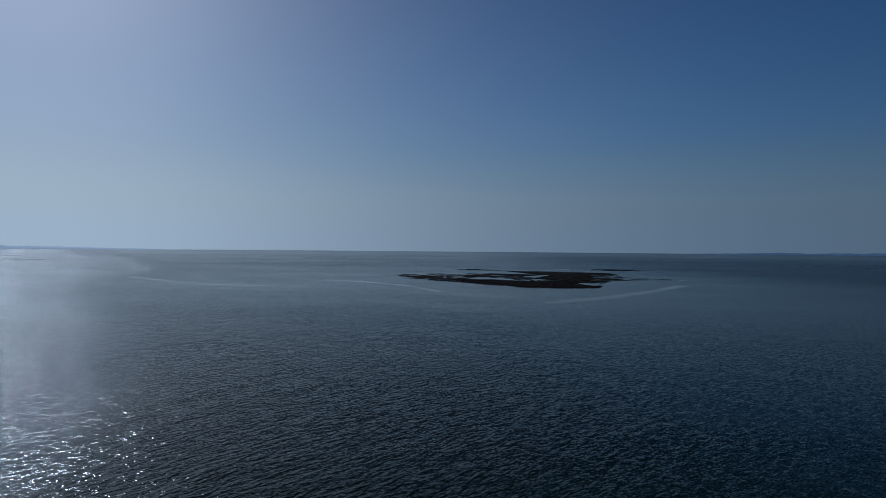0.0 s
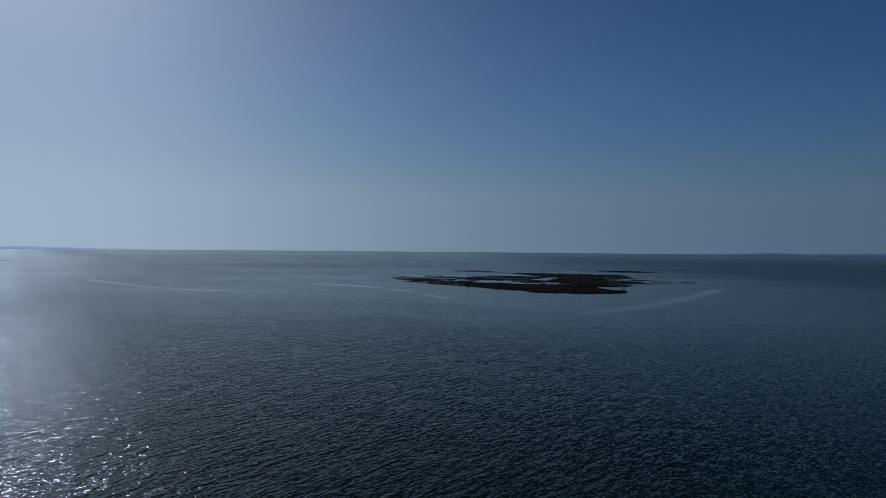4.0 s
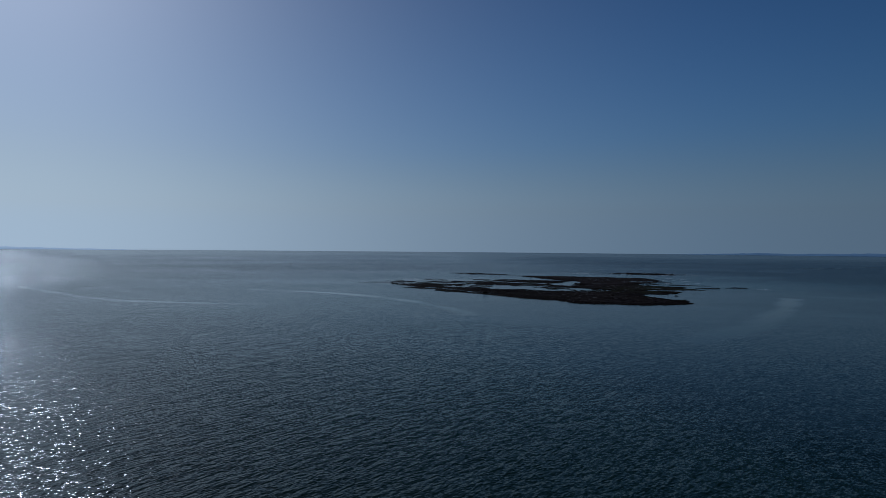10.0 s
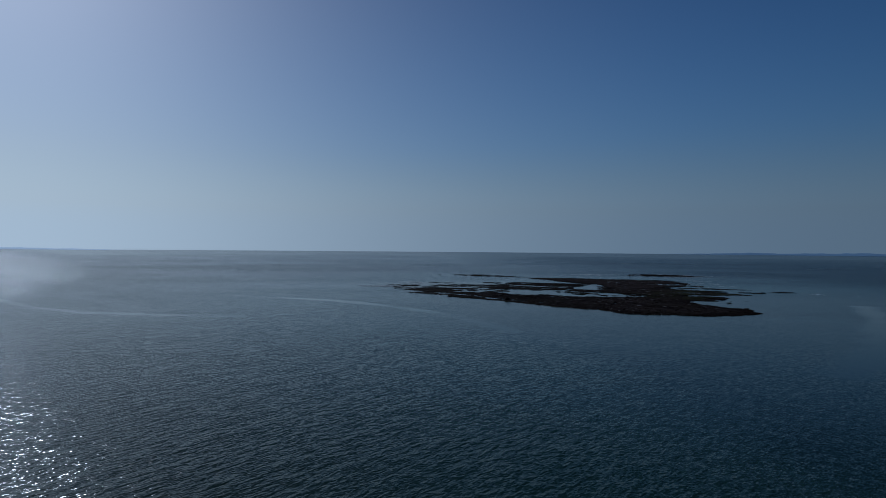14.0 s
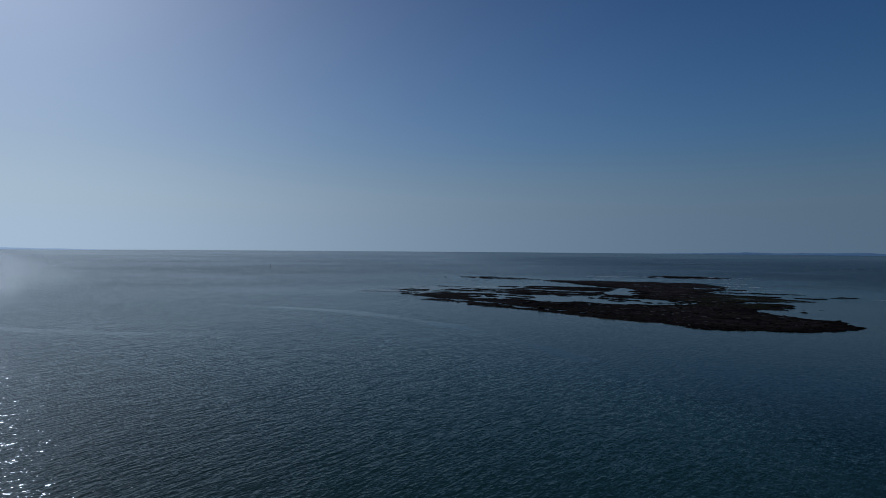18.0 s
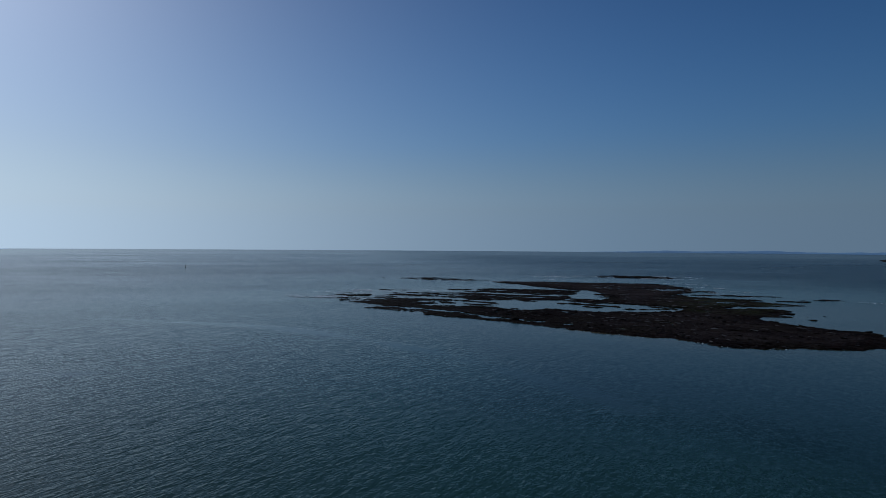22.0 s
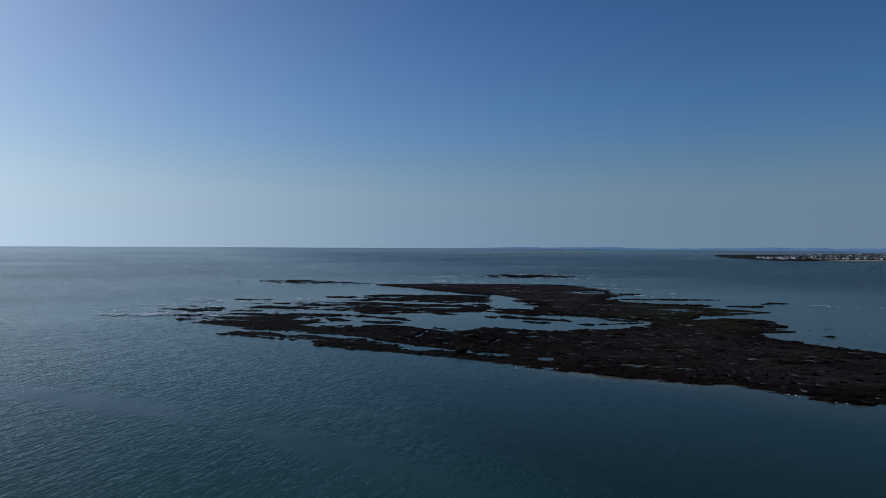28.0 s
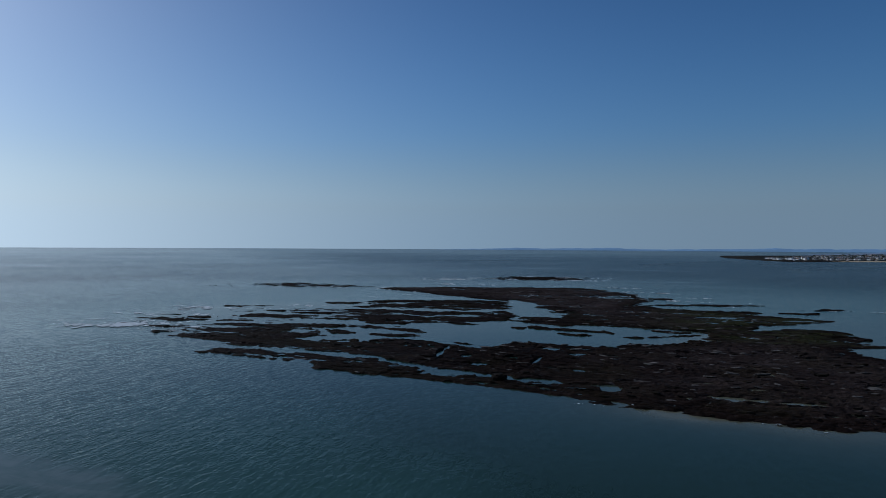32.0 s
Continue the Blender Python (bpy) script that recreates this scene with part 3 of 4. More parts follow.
def grid(s0, s1, n0, n1, step):
    s, n = np.meshgrid(np.arange(s0, s1 + step / 2, step), np.arange(n0, n1 + step / 2, step), indexing="ij")
    return s, n


def sheet(name, x, y, z, keep, material, parent=None, smooth=False, **fields):
    """A mesh from the kept cells of a grid."""
    rows, cols = x.shape
    ids = np.arange(rows * cols).reshape(rows, cols)
    quads = np.stack([ids[:-1, :-1], ids[1:, :-1], ids[1:, 1:], ids[:-1, 1:]], -1)[keep]
    used, back = np.unique(quads.ravel(), return_inverse=True)
    co = np.stack([x.ravel()[used], y.ravel()[used], z.ravel()[used]], -1).astype(np.float32)
    me = bpy.data.meshes.new(name)
    me.vertices.add(len(used))
    me.vertices.foreach_set("co", co.ravel())
    me.loops.add(len(back))
    me.loops.foreach_set("vertex_index", back.astype(np.int32))
    me.polygons.add(len(quads))
    me.polygons.foreach_set("loop_start", np.arange(0, len(back), 4, dtype=np.int32))
    me.polygons.foreach_set("use_smooth", np.full(len(quads), smooth))
    me.update(calc_edges=True)
    me.validate()
    me.materials.append(material)
    for key, field in fields.items():
        at = me.attributes.new(key, "FLOAT", "POINT")
        at.data.foreach_set("value", field.ravel()[used].astype(np.float32))
    ob = new(name, me)
    ob.parent = parent
    return ob


def pieces(wet, small):
    """Numbers the connected patches of kept cells; patches smaller than small get -1."""
    rows, cols = wet.shape
    edge = np.diff(np.pad(wet.astype(np.int8), ((0, 0), (1, 1))), axis=1)
    ra, ca = np.nonzero(edge == 1)
    cb = np.nonzero(edge == -1)[1]
    first = np.searchsorted(ra, np.arange(rows + 1)).tolist()
    lo, hi, up = ca.tolist(), cb.tolist(), list(range(len(ca)))

    def root(k):
        while up[k] != k:
            up[k] = up[up[k]]
            k = up[k]
        return k

    # runs of one row join those of the row before that they touch
    for r in range(1, rows):
        a, b = first[r - 1], first[r]
        while a < first[r] and b < first[r + 1]:
            if lo[a] < hi[b] and lo[b] < hi[a]:
                up[root(b)] = root(a)
            if hi[a] < hi[b]:
                a += 1
            else:
                b += 1
    roots = np.array([root(k) for k in range(len(up))], np.int64)
    size = np.bincount(roots, weights=cb - ca, minlength=len(up)) if len(up) else np.zeros(0)
    chosen = [k for k in np.unique(roots) if size[k] >= small]
    number = np.full(len(up) + 1, -1, np.int32)
    number[chosen] = np.arange(len(chosen))
    mark = np.full(wet.shape, -1, np.int32)
    mark[wet] = np.repeat(number[roots], cb - ca) if len(up) else -1
    return mark, [int(size[k]) for k in chosen]


# ---- the sea ----
# bands of smooth water: the line, half its width, how much pale tint it carries
SLICKS = [([(-148, 590), (-117, 574), (-97, 564), (-80, 553), (-64, 534), (-55, 523), (-49, 516)], 3.8, 0.4), ([(-310, 600), (-223, 515), (-187, 491), (-159, 484), (-117, 477)], 5, 0.4),
          ([(-98, 566), (-84, 555), (-53, 526), (-44, 512)], 3.2, 0.45), ([(57, 355), (100, 400), (148, 465), (190, 532)], 9, 0.08),
          ([(-49, 516), (-37, 500), (-20, 463), (-9, 430)], 5, 0.1)]


def build_sea():
    x, y = np.meshgrid(np.arange(-320, 381, 2.8), np.arange(-160, 901, 2.8), indexing="ij")
    ob = sheet("sea", x, y, np.zeros(x.shape), np.ones((x.shape[0] - 1, x.shape[1] - 1), bool), SEA)
    me = ob.data
    co = np.empty(len(me.vertices) * 3, np.float32)
    me.vertices.foreach_get("co", co)
    s, n = to_reef(co[0::3].astype(float), co[1::3].astype(float))
    d = inside(FRONT, s, n)
    shoal = 0.22 * smooth01(d, -20, 0) * smooth01(s, -10, 50) + 0.6 * smooth01(d, -8, 1) * np.exp(-((s - 48) / 20) ** 2)
    d2 = np.maximum(inside(WEST, s, n), inside(EAST, s, n))
    shoal = shoal + 0.07 * smooth01(d, -110, -5) * smooth01(s, -70, 0)
    shoal = shoal + 0.12 * smooth01(d2, -12, 2)
    band, film = np.zeros(len(shoal)), np.zeros(len(shoal))
    px, py = co[0::3].astype(float), co[1::3].astype(float)
    for line, width, load in SLICKS:
        for (ax, ay), (bx, by) in zip(line, line[1:]):
            ex, ey = bx - ax, by - ay
            t = np.clip(((px - ax) * ex + (py - ay) * ey) / (ex * ex + ey * ey), 0, 1)
            away = np.hypot(px - ax - t * ex, py - ay - t * ey) + 2.0 * cloud(px / 25, py / 25, 601, 3)
            band = np.maximum(band, smooth01(width - away, 0, width))
            film = np.maximum(film, load * smooth01(width - away, 0, width * 0.9))
    at = me.attributes.new("scum", "FLOAT", "POINT")
    at.data.foreach_set("value", (film * smooth01(cloud(px / 30, py / 14, 619, 4), -0.7, 0.4)).astype(np.float32))
    # a patch of sand under the shallows
    shoal = shoal + 0.9 * np.exp(-((s - 37) / 6) ** 2 - ((n + 60) / 4) ** 2)
    at = me.attributes.new("shallow", "FLOAT", "POINT")
    at.data.foreach_set("value", shoal.astype(np.float32))
    # smooth water in the reef's lee, east of the long slick
    brink = np.interp(py, (-100, 100, 200, 300, 360, 420, 484, 521, 560, 600, 700), (20, 20, 5, -15, -28, -46, -50, -48, -58, -85, -60))
    lee = smooth01(px - brink + 10 * cloud(px / 40, py / 40, 611, 3), -4, 50) * (1.0 + 0.12 * cloud(px / 60, py / 50, 613, 3)) * smooth01(640 - py, 0, 60)
    for poly in (LAGOON, POOL, FRONT, WEST, REAR, EAST):
        lee = np.maximum(lee, 1.4 * smooth01(inside(poly, s, n), -6, 6))
    at = me.attributes.new("lee", "FLOAT", "POINT")
    at.data.foreach_set("value", np.clip(lee, 0, 1.4).astype(np.float32))
    at = me.attributes.new("slick", "FLOAT", "POINT")
    at.data.foreach_set("value", band.astype(np.float32))
    # the rest of the sheet, out to the horizon, joined to the fine middle
    bm = bmesh.new()
    bm.from_mesh(me)
    loop = [v for v in bm.verts if v.is_boundary]
    cx, cy = 30.0, 370.0
    loop.sort(key=lambda v: math.atan2(v.co.y - cy, v.co.x - cx))
    reach = (0.03, 0.1, 0.2, 0.3, 0.45, 0.6, 0.8, 1.0)
    out = []
    for v in loop:
        a = math.atan2(v.co.y - cy, v.co.x - cx)
        line = [v]
        for k in reach:
            px, py = v.co.x + (math.cos(a) * 4930 - v.co.x) * k, v.co.y + (math.sin(a) * 4930 + 200 - v.co.y) * k
            far = max(0.0, math.hypot(px, py - 200) - 1900) / 3030
            line.append(bm.verts.new((px, py, 3.5 * far * far)))       # the far sea lifts the horizon to where it lies from this height
        out.append(line)
    for a, b in zip(out, out[1:] + out[:1]):
        for k in range(len(reach)):
            bm.faces.new((a[k], a[k + 1], b[k + 1], b[k]))
    bm.normal_update()
    bm.to_mesh(me)
    bm.free()
    for p in me.polygons:
        if p.normal.z < 0:
            p.flip()
    tagged(ob, "calm dark blue-green sea with small ripples and slicks", "sea", kind="structure")
    ob.name = "water"


build_sea()


# ---- the reef ----
def lay_ledges(reef, s, n, h, rows, small):
    """Splits a stretch of the height field into its ledges, each a mesh of its own."""
    x, y = to_world(s, n)
    top = np.maximum.reduce([h[:-1, :-1], h[1:, :-1], h[1:, 1:], h[:-1, 1:]])
    keep = top > -0.10
    cs, cn = s[:-1, :-1], n[:-1, :-1]
    front, east = inside(FRONT, s, n), inside(EAST, s, n)
    dry = 0.6 * smooth01(inside(REAR, s, n), 2, 16) + 0.4 * smooth01(east, 4, 18) + 0.5 * smooth01(front, 4, 16) * smooth01(s, -5, 60)
    dry = np.clip(dry * (0.75 + 0.5 * cloud(s / 14, n / 6, 95, 3)), 0, 1)
    green = np.clip(smooth01(east, -3, 8) * smooth01(s, 10, 50) * (0.6 + 0.7 * cloud(s / 12, n / 5, 97, 3)), 0, 1)
    crumbs = np.zeros(keep.shape, bool)
    for lo, hi in rows:
        for a, b in ((-300, -90), (-90, -60), (-60, -30), (-30, 0), (0, 30), (30, 60), (60, 90), (90, 300)):
            cell = keep & (cn >= lo) & (cn < hi) & (cs >= a) & (cs < b)
            i, j = np.nonzero(cell)
            if not len(i):
                continue
            cut = np.s_[i.min():i.max() + 1, j.min():j.max() + 1]
            grown = np.s_[i.min():i.max() + 2, j.min():j.max() + 2]
            sub, many = pieces(cell[cut], small)
            for q in range(len(many)):
                sheet("rock_ledge", x[grown], y[grown], h[grown], sub == q, ROCK, reef, dry=dry[grown], green=green[grown])
            crumbs[cut] |= cell[cut] & (sub < 0)
    tagged(sheet("small_rocks", x, y, h, crumbs, ROCK, reef, dry=dry, green=green), kind="stuff")


REEF_STEP = 0.4


def build_reef():
    reef = tagged(new("rock_reef"), "low dark tidal reef of weed-covered rock ledges in the sea", "reef")
    s, n = grid(-182, 142, -84, 268, REEF_STEP)
    h = reef_height(s, n)
    back = int(round((30 + 84) / REEF_STEP))
    lay_ledges(reef, s[:, back:], n[:, back:], h[:, back:], ((0, 40), (40, 80), (80, 115), (115, 150), (150, 300)), 80)
    near_s, near_n = grid(-182, 142, -84, n[0, back] + 0.24, 0.24)
    lay_ledges(reef, near_s, near_n, reef_height(near_s, near_n), ((-200, -52), (-52, -30), (-30, 0), (0, 60)), 180)
    return s, n, h


REEF_S, REEF_N, REEF_H = build_reef()


# ---- outlying skerries ----
def skerry(label, centre, size, turn, seed, peak, group=""):
    """A small rock that just breaks the surface, with beds running along it."""
    step = 0.6
    a, b = grid(-size[0] * 0.65, size[0] * 0.65, -size[1] * 0.8, size[1] * 0.8, step)
    wa, wb = a + 4 * cloud(a / 12, b / 4, seed, 3), b + 1.6 * cloud(a / 9, b / 4, seed + 3, 3)
    d = 1 - np.sqrt((wa / (size[0] / 2)) ** 2 + (wb / (size[1] / 2)) ** 2)
    h = -1.2 + (peak + 1.2) * smooth01(d, -0.35, 0.55) + 0.8 * beds(a * 1.3, b * 1.5, seed + 9) + 0.8 * cloud(a / 4.5, b / 3.5, seed + 4, 4, 0.6)
    h = np.where(h > -0.1, (h + 0.1) * 0.6 - 0.1, h)
    c, q = math.cos(radians(turn)), math.sin(radians(turn))
    x, y = centre[0] + a * c - b * q, centre[1] + a * q + b * c
    top = np.maximum.reduce([h[:-1, :-1], h[1:, :-1], h[1:, 1:], h[:-1, 1:]])
    mark, sizes = pieces(top > -0.1, 6)
    thing = tagged(new("skerry"), label, "skerry", group)
    for k in range(min(len(sizes), 40)):
        sheet("rock", x, y, h, mark == k, ROCK, thing)
    return thing


skerry("dark rocky skerry ringed by white foam", to_world(-82, 362), (92, 72), -30, 201, 0.3, "outlying skerries")
skerry("thin line of low rocks breaking the sea", to_world(-206, 197), (96, 40), -44, 211, 0.08, "outlying skerries")
skerry("low brown rock spit off the reef", to_world(94, 148), (30, 7), -20, 221, 0.45, "outlying skerries")
skerry("small awash rock in the bay", to_world(93, 42), (9, 3), -45, 231, 0.05, "rocks in the bay")
skerry("small awash rock in the bay", to_world(97, 28), (8, 3), -45, 241, 0.0, "rocks in the bay")
skerry("small awash rock in the bay", to_world(103, 48), (7, 2.6), -45, 251, 0.0, "rocks in the bay")


# ---- foam round the rocks ----
def foam_sheet(name, label, s, n, want, z=0.05):
    """Thin broken foam on the water, where want is true."""
    x, y = to_world(s, n)
    keep = want[:-1, :-1]
    if keep.any():
        lift = z + 0.05 * value_noise(s * 1.7, n * 1.7, 5)
        tagged(sheet(name, x, y, lift, keep, FOAM), label, "foam", kind="stuff")


def build_foam():
    s, n, h = REEF_S, REEF_N, REEF_H
    fine = cloud(s / 2.2, n / 4.0, 301, 4, 0.6)
    broad = cloud(s / 16, n / 8, 311, 3)
    near = (h > -0.9) & (h < -0.14)
    west = smooth01(-s, 70, 140)
    rear = smooth01(n, 90, 170) * smooth01(-inside(POOL, s, n), 5, 20)
    front = smooth01(inside(FRONT, s, n), -9, -4) * smooth01(-n, 48, 56) * smooth01(s, 20, 45)
    specks = (h < -0.12) & (h > -0.5) & (cloud(s / 0.9, n / 2.0, 321, 2) + 0.3 * front > 1.3) & (front > 0.2)
    reach = 0.62 * west + 0.6 * rear - 0.3
    foam_sheet("sea_foam", "thin white foam washing along the reef's edges", s, n, (near & (fine + 0.5 * broad + reach > 1.15)) | specks)
    for k, (cs, cn, ls, ln, th) in enumerate(((-143, -13, 28, 10, 0.62), (-160, 46, 20, 7, 0.72), (-152, 322, 26, 18, 0.48), (-114, 254, 30, 10, 0.85), (-84, 346, 50, 12, 0.5),
                               (-78, 382, 44, 12, 0.55), (-210, 203, 56, 6, 0.9), (-206, 186, 50, 5, 0.95), (106, 146, 24, 5, 0.8), (-20, 262, 40, 8, 0.85),
                               (4, 226, 22, 7, 0.8), (22, 196, 24, 7, 0.8), (50, 168, 30, 5, 0.8), (-128, -20, 10, 6, 0.9),
                               (-140, -14, 13, 7, 0.35), (-150, -22, 14, 5, 0.75), (-165, 18, 9, 6, 0.6), (-160, 40, 14, 7, 0.6), (-112, -26, 9, 3, 0.75))):
        a, b = grid(cs - ls * 1.4, cs + ls * 1.4, cn - ln * 2, cn + ln * 2, 0.5)
        d = ((a - cs) / ls) ** 2 + ((b - cn) / ln) ** 2
        lace = cloud(a / 2.6, b / 3.5, 331, 4, 0.7) + 0.7 * cloud(a / 14, b / 9, 337, 3)
        foam_sheet("sea_foam", "white foam where the swell breaks on sunken rock", a, b, lace + 0.35 - 0.5 * d > th, 0.05 + 0.006 * k)
    # small breakers at the foot of the front ledge
    for cs, cn, ls, ln, th in ((41, -59, 3, 0.7, 0.8), (48, -61, 4, 0.5, 1.0), (52, -61, 3, 0.5, 0.85), (55, -62, 4, 0.5, 1.1), (22, -60, 4, 0.6, 1.0), (59, -63, 4, 0.5, 1.1)):
        a, b = grid(cs - ls * 1.3, cs + ls * 1.3, cn - ln * 2, cn + ln * 2, 0.2)
        d = ((a - cs) / ls) ** 2 + ((b - cn) / ln) ** 2
        lace = cloud(a / 1.3, b / 0.8, 341, 4, 0.7) + 0.5 * cloud(a / 5, b / 2, 347, 2)
        foam_sheet("sea_foam", "thin white foam breaking on the weedy ledge", a, b, lace + 0.35 - 0.5 * d > th)


build_foam()


def slick_specks(line, wide, seed):
    """Specks of foam strung along a slick, added to lighten its streak."""
    rng = random.Random(seed)
    verts, faces = [], []
    for (ax, ay), (bx, by) in zip(line, line[1:]):
        size = math.hypot(bx - ax, by - ay)
        for _ in range(int(size * wide * 1.2)):
            t, off = rng.random(), rng.gauss(0, wide * 0.4)
            x, y = ax + (bx - ax) * t - (by - ay) / size * off, ay + (by - ay) * t + (bx - ax) / size * off
            if noise.noise(Vector((x / 18, y / 18, seed))) < -0.1:
                continue
            w, a, k = rng.uniform(0.04, 0.13), rng.uniform(0, 3.1), len(verts)
            for q in range(5):
                r = w * rng.uniform(0.6, 1.0)
                verts.append((x + r * math.cos(a + q * 1.2566), y + 0.8 * r * math.sin(a + q * 1.2566), 0.06))
            faces.append(tuple(range(k, k + 5)))
    tagged(new("sea_foam", mesh_of("sea_foam", verts, faces, FOAM)), "thin line of foam specks added to lighten a slick", "foam", kind="stuff")


slick_specks(SLICKS[0][0][:4], 5.0, 71)


# ---- loose rocks on the reef ----
def rock_mesh(seed, flat, material, name="rock"):
    rng = random.Random(seed)
    bm = bmesh.new()
    bmesh.ops.create_icosphere(bm, subdivisions=2, radius=1)
    off = Vector((rng.random() * 50, rng.random() * 50, rng.random() * 50))
    for v in bm.verts:
        k = 1 + 0.35 * noise.noise(v.co * 1.3 + off) + 0.18 * noise.noise(v.co * 3.1 + off)
        v.co = Vector((v.co.x * k, v.co.y * k * 0.7, max(-0.45, min(0.62, v.co.z * k)) * flat))
    me = bpy.data.meshes.new(name)
    bm.to_mesh(me)
    bm.free()
    me.materials.append(material)
    return me


def height_at(s, n):
    i, j = int(round((s - REEF_S[0, 0]) / REEF_STEP)), int(round((n - REEF_N[0, 0]) / REEF_STEP))
    return float(REEF_H[i, j])


def scatter_rocks():
    rng = random.Random(41)
    reef = bpy.data.objects["rock_reef"]
    shapes = [rock_mesh(k, 0.7, BOULDER) for k in range(8)]
    slabs = [rock_mesh(20 + k, 0.35, PALE_ROCK, "pale_slab") for k in range(5)]
    made = 0
    while made < 240:
        s, n = rng.uniform(-75, 126), rng.uniform(-64, 20)
        h = height_at(s, n)
        if h < 0.15:
            continue
        pale = made % 16 == 0
        ob = new("pale_slab" if pale else "rock", rng.choice(slabs if pale else shapes))
        size = rng.uniform(0.25, 0.6) * (1.5 if rng.random() < 0.1 else 0.9)
        x, y = to_world(s, n)
        ob.parent = reef
        ob.matrix_basis = pose(x, y, h + 0.12 * size, rng.uniform(-10, 10), rng.uniform(-10, 10), -45 + rng.uniform(-35, 35)) @ Matrix.Diagonal((size * 1.7, size, size, 1))
        made += 1
    # bare pale slabs, lying along the beds
    made = 0
    fields = ((-20, 60, 50, 130), (-60, 20, 150, 235), (-25, 60, -30, 14), (40, 110, -40, 30))
    while made < 170:
        a, b, c, d = fields[made % 4]
        s, n = rng.uniform(a, b), rng.uniform(c, d)
        h = height_at(s, n)
        if h < 0.1:
            continue
        ob = new("pale_slab", rng.choice(slabs))
        size = rng.uniform(0.25, 0.7) * (1.0 + 0.004 * max(0, n))
        x, y = to_world(s, n)
        ob.parent = reef
        ob.matrix_basis = pose(x, y, h + 0.16 * size, rng.uniform(-8, 8), rng.uniform(-8, 8), -45 + rng.uniform(-14, 14)) @ Matrix.Diagonal((size * rng.uniform(1.4, 2.6), size, size, 1))
        made += 1
    # the square dark boulder at the water's edge
    big = new("boulder", rock_mesh(77, 1.0, BOULDER, "boulder"))
    x, y = to_world(2, -47)
    big.matrix_world = pose(x, y, max(0.0, height_at(2, -47)) + 0.45, 0, 0, -40) @ Matrix.Diagonal((1.7, 1.7, 1.3, 1))
    tagged(big, "large dark square boulder on the weedy reef", "boulder")


scatter_rocks()


# ---- far shore: headland, town, hills ----
COAST = [(1300, 1706), (1205, 1570), (1108, 1416), (1075, 1345), (1125, 1312), (1230, 1290), (1330, 1272), (1560, 1200), (1950, 1250), (2100, 1800), (1700, 2050), (1420, 1830)]


def land_height(x, y):
    d = inside(COAST, x + 6 * cloud(x / 40, y / 40, 401, 3), y + 6 * cloud(x / 40, y / 40, 405, 3))
    cliff = 3.2 * smooth01(d, -1, 7)
    rise = 8.0 * smooth01(d, 4, 240) * smooth01(1490 - y, -130, 130)
    return -0.6 + cliff + rise + 0.5 * cloud(x / 25, y / 25, 411, 4) + 0.15 * cloud(x / 5, y / 5, 421, 2)


def build_headland():
    x, y = np.meshgrid(np.arange(1050, 1901, 5.0), np.arange(1180, 1901, 5.0), indexing="ij")
    h = land_height(x, y)
    top = np.maximum.reduce([h[:-1, :-1], h[1:, :-1], h[1:, 1:], h[:-1, 1:]])
    base = sheet("headland", x, y, h, top > -0.2, HEAD_ROCK, None, True)
    tagged(base, "low dark rocky headland with turf behind the shore", "headland", kind="structure")
    # narrow sandy beach under the town
    pts = [(1110, 1318), (1230, 1286), (1330, 1268), (1560, 1196), (1750, 1215)]
    verts, faces = [], []
    for i, (px, py) in enumerate(pts):
        q = pts[min(i + 1, len(pts) - 1)]
        w = (0, 14, 20, 24, 24)[i]
        for t in (0.0, 0.5, 1.0):
            verts.append((px - w * 0.45 * t + 6, py - w * t + 8, 1.5 - 1.45 * t))
    for i in range(len(pts) - 1):
        for t in range(2):
            a = i * 3 + t
            faces.append((a, a + 1, a + 4, a + 3))
    tagged(new("beach", mesh_of("beach", verts, faces, SAND, True)), "narrow strip of orange sand below the town", "beach", kind="structure")


build_headland()


def land_at(x, y):
    return float(land_height(np.array([[x]], float), np.array([[y]], float))[0, 0])


def window_part(parent, x, y, z, w, h, wall):
    bm = bmesh.new()
    box(bm, x - w / 2, x + w / 2, y - 0.06, y + 0.04, z, z + h)
    win = part("window", bm, wall, parent)
    bm = bmesh.new()
    box(bm, x - w / 2 + 0.1, x + w / 2 - 0.1, y - 0.08, y - 0.05, z + 0.1, z + h - 0.1)
    part("pane", bm, GLASS, win)


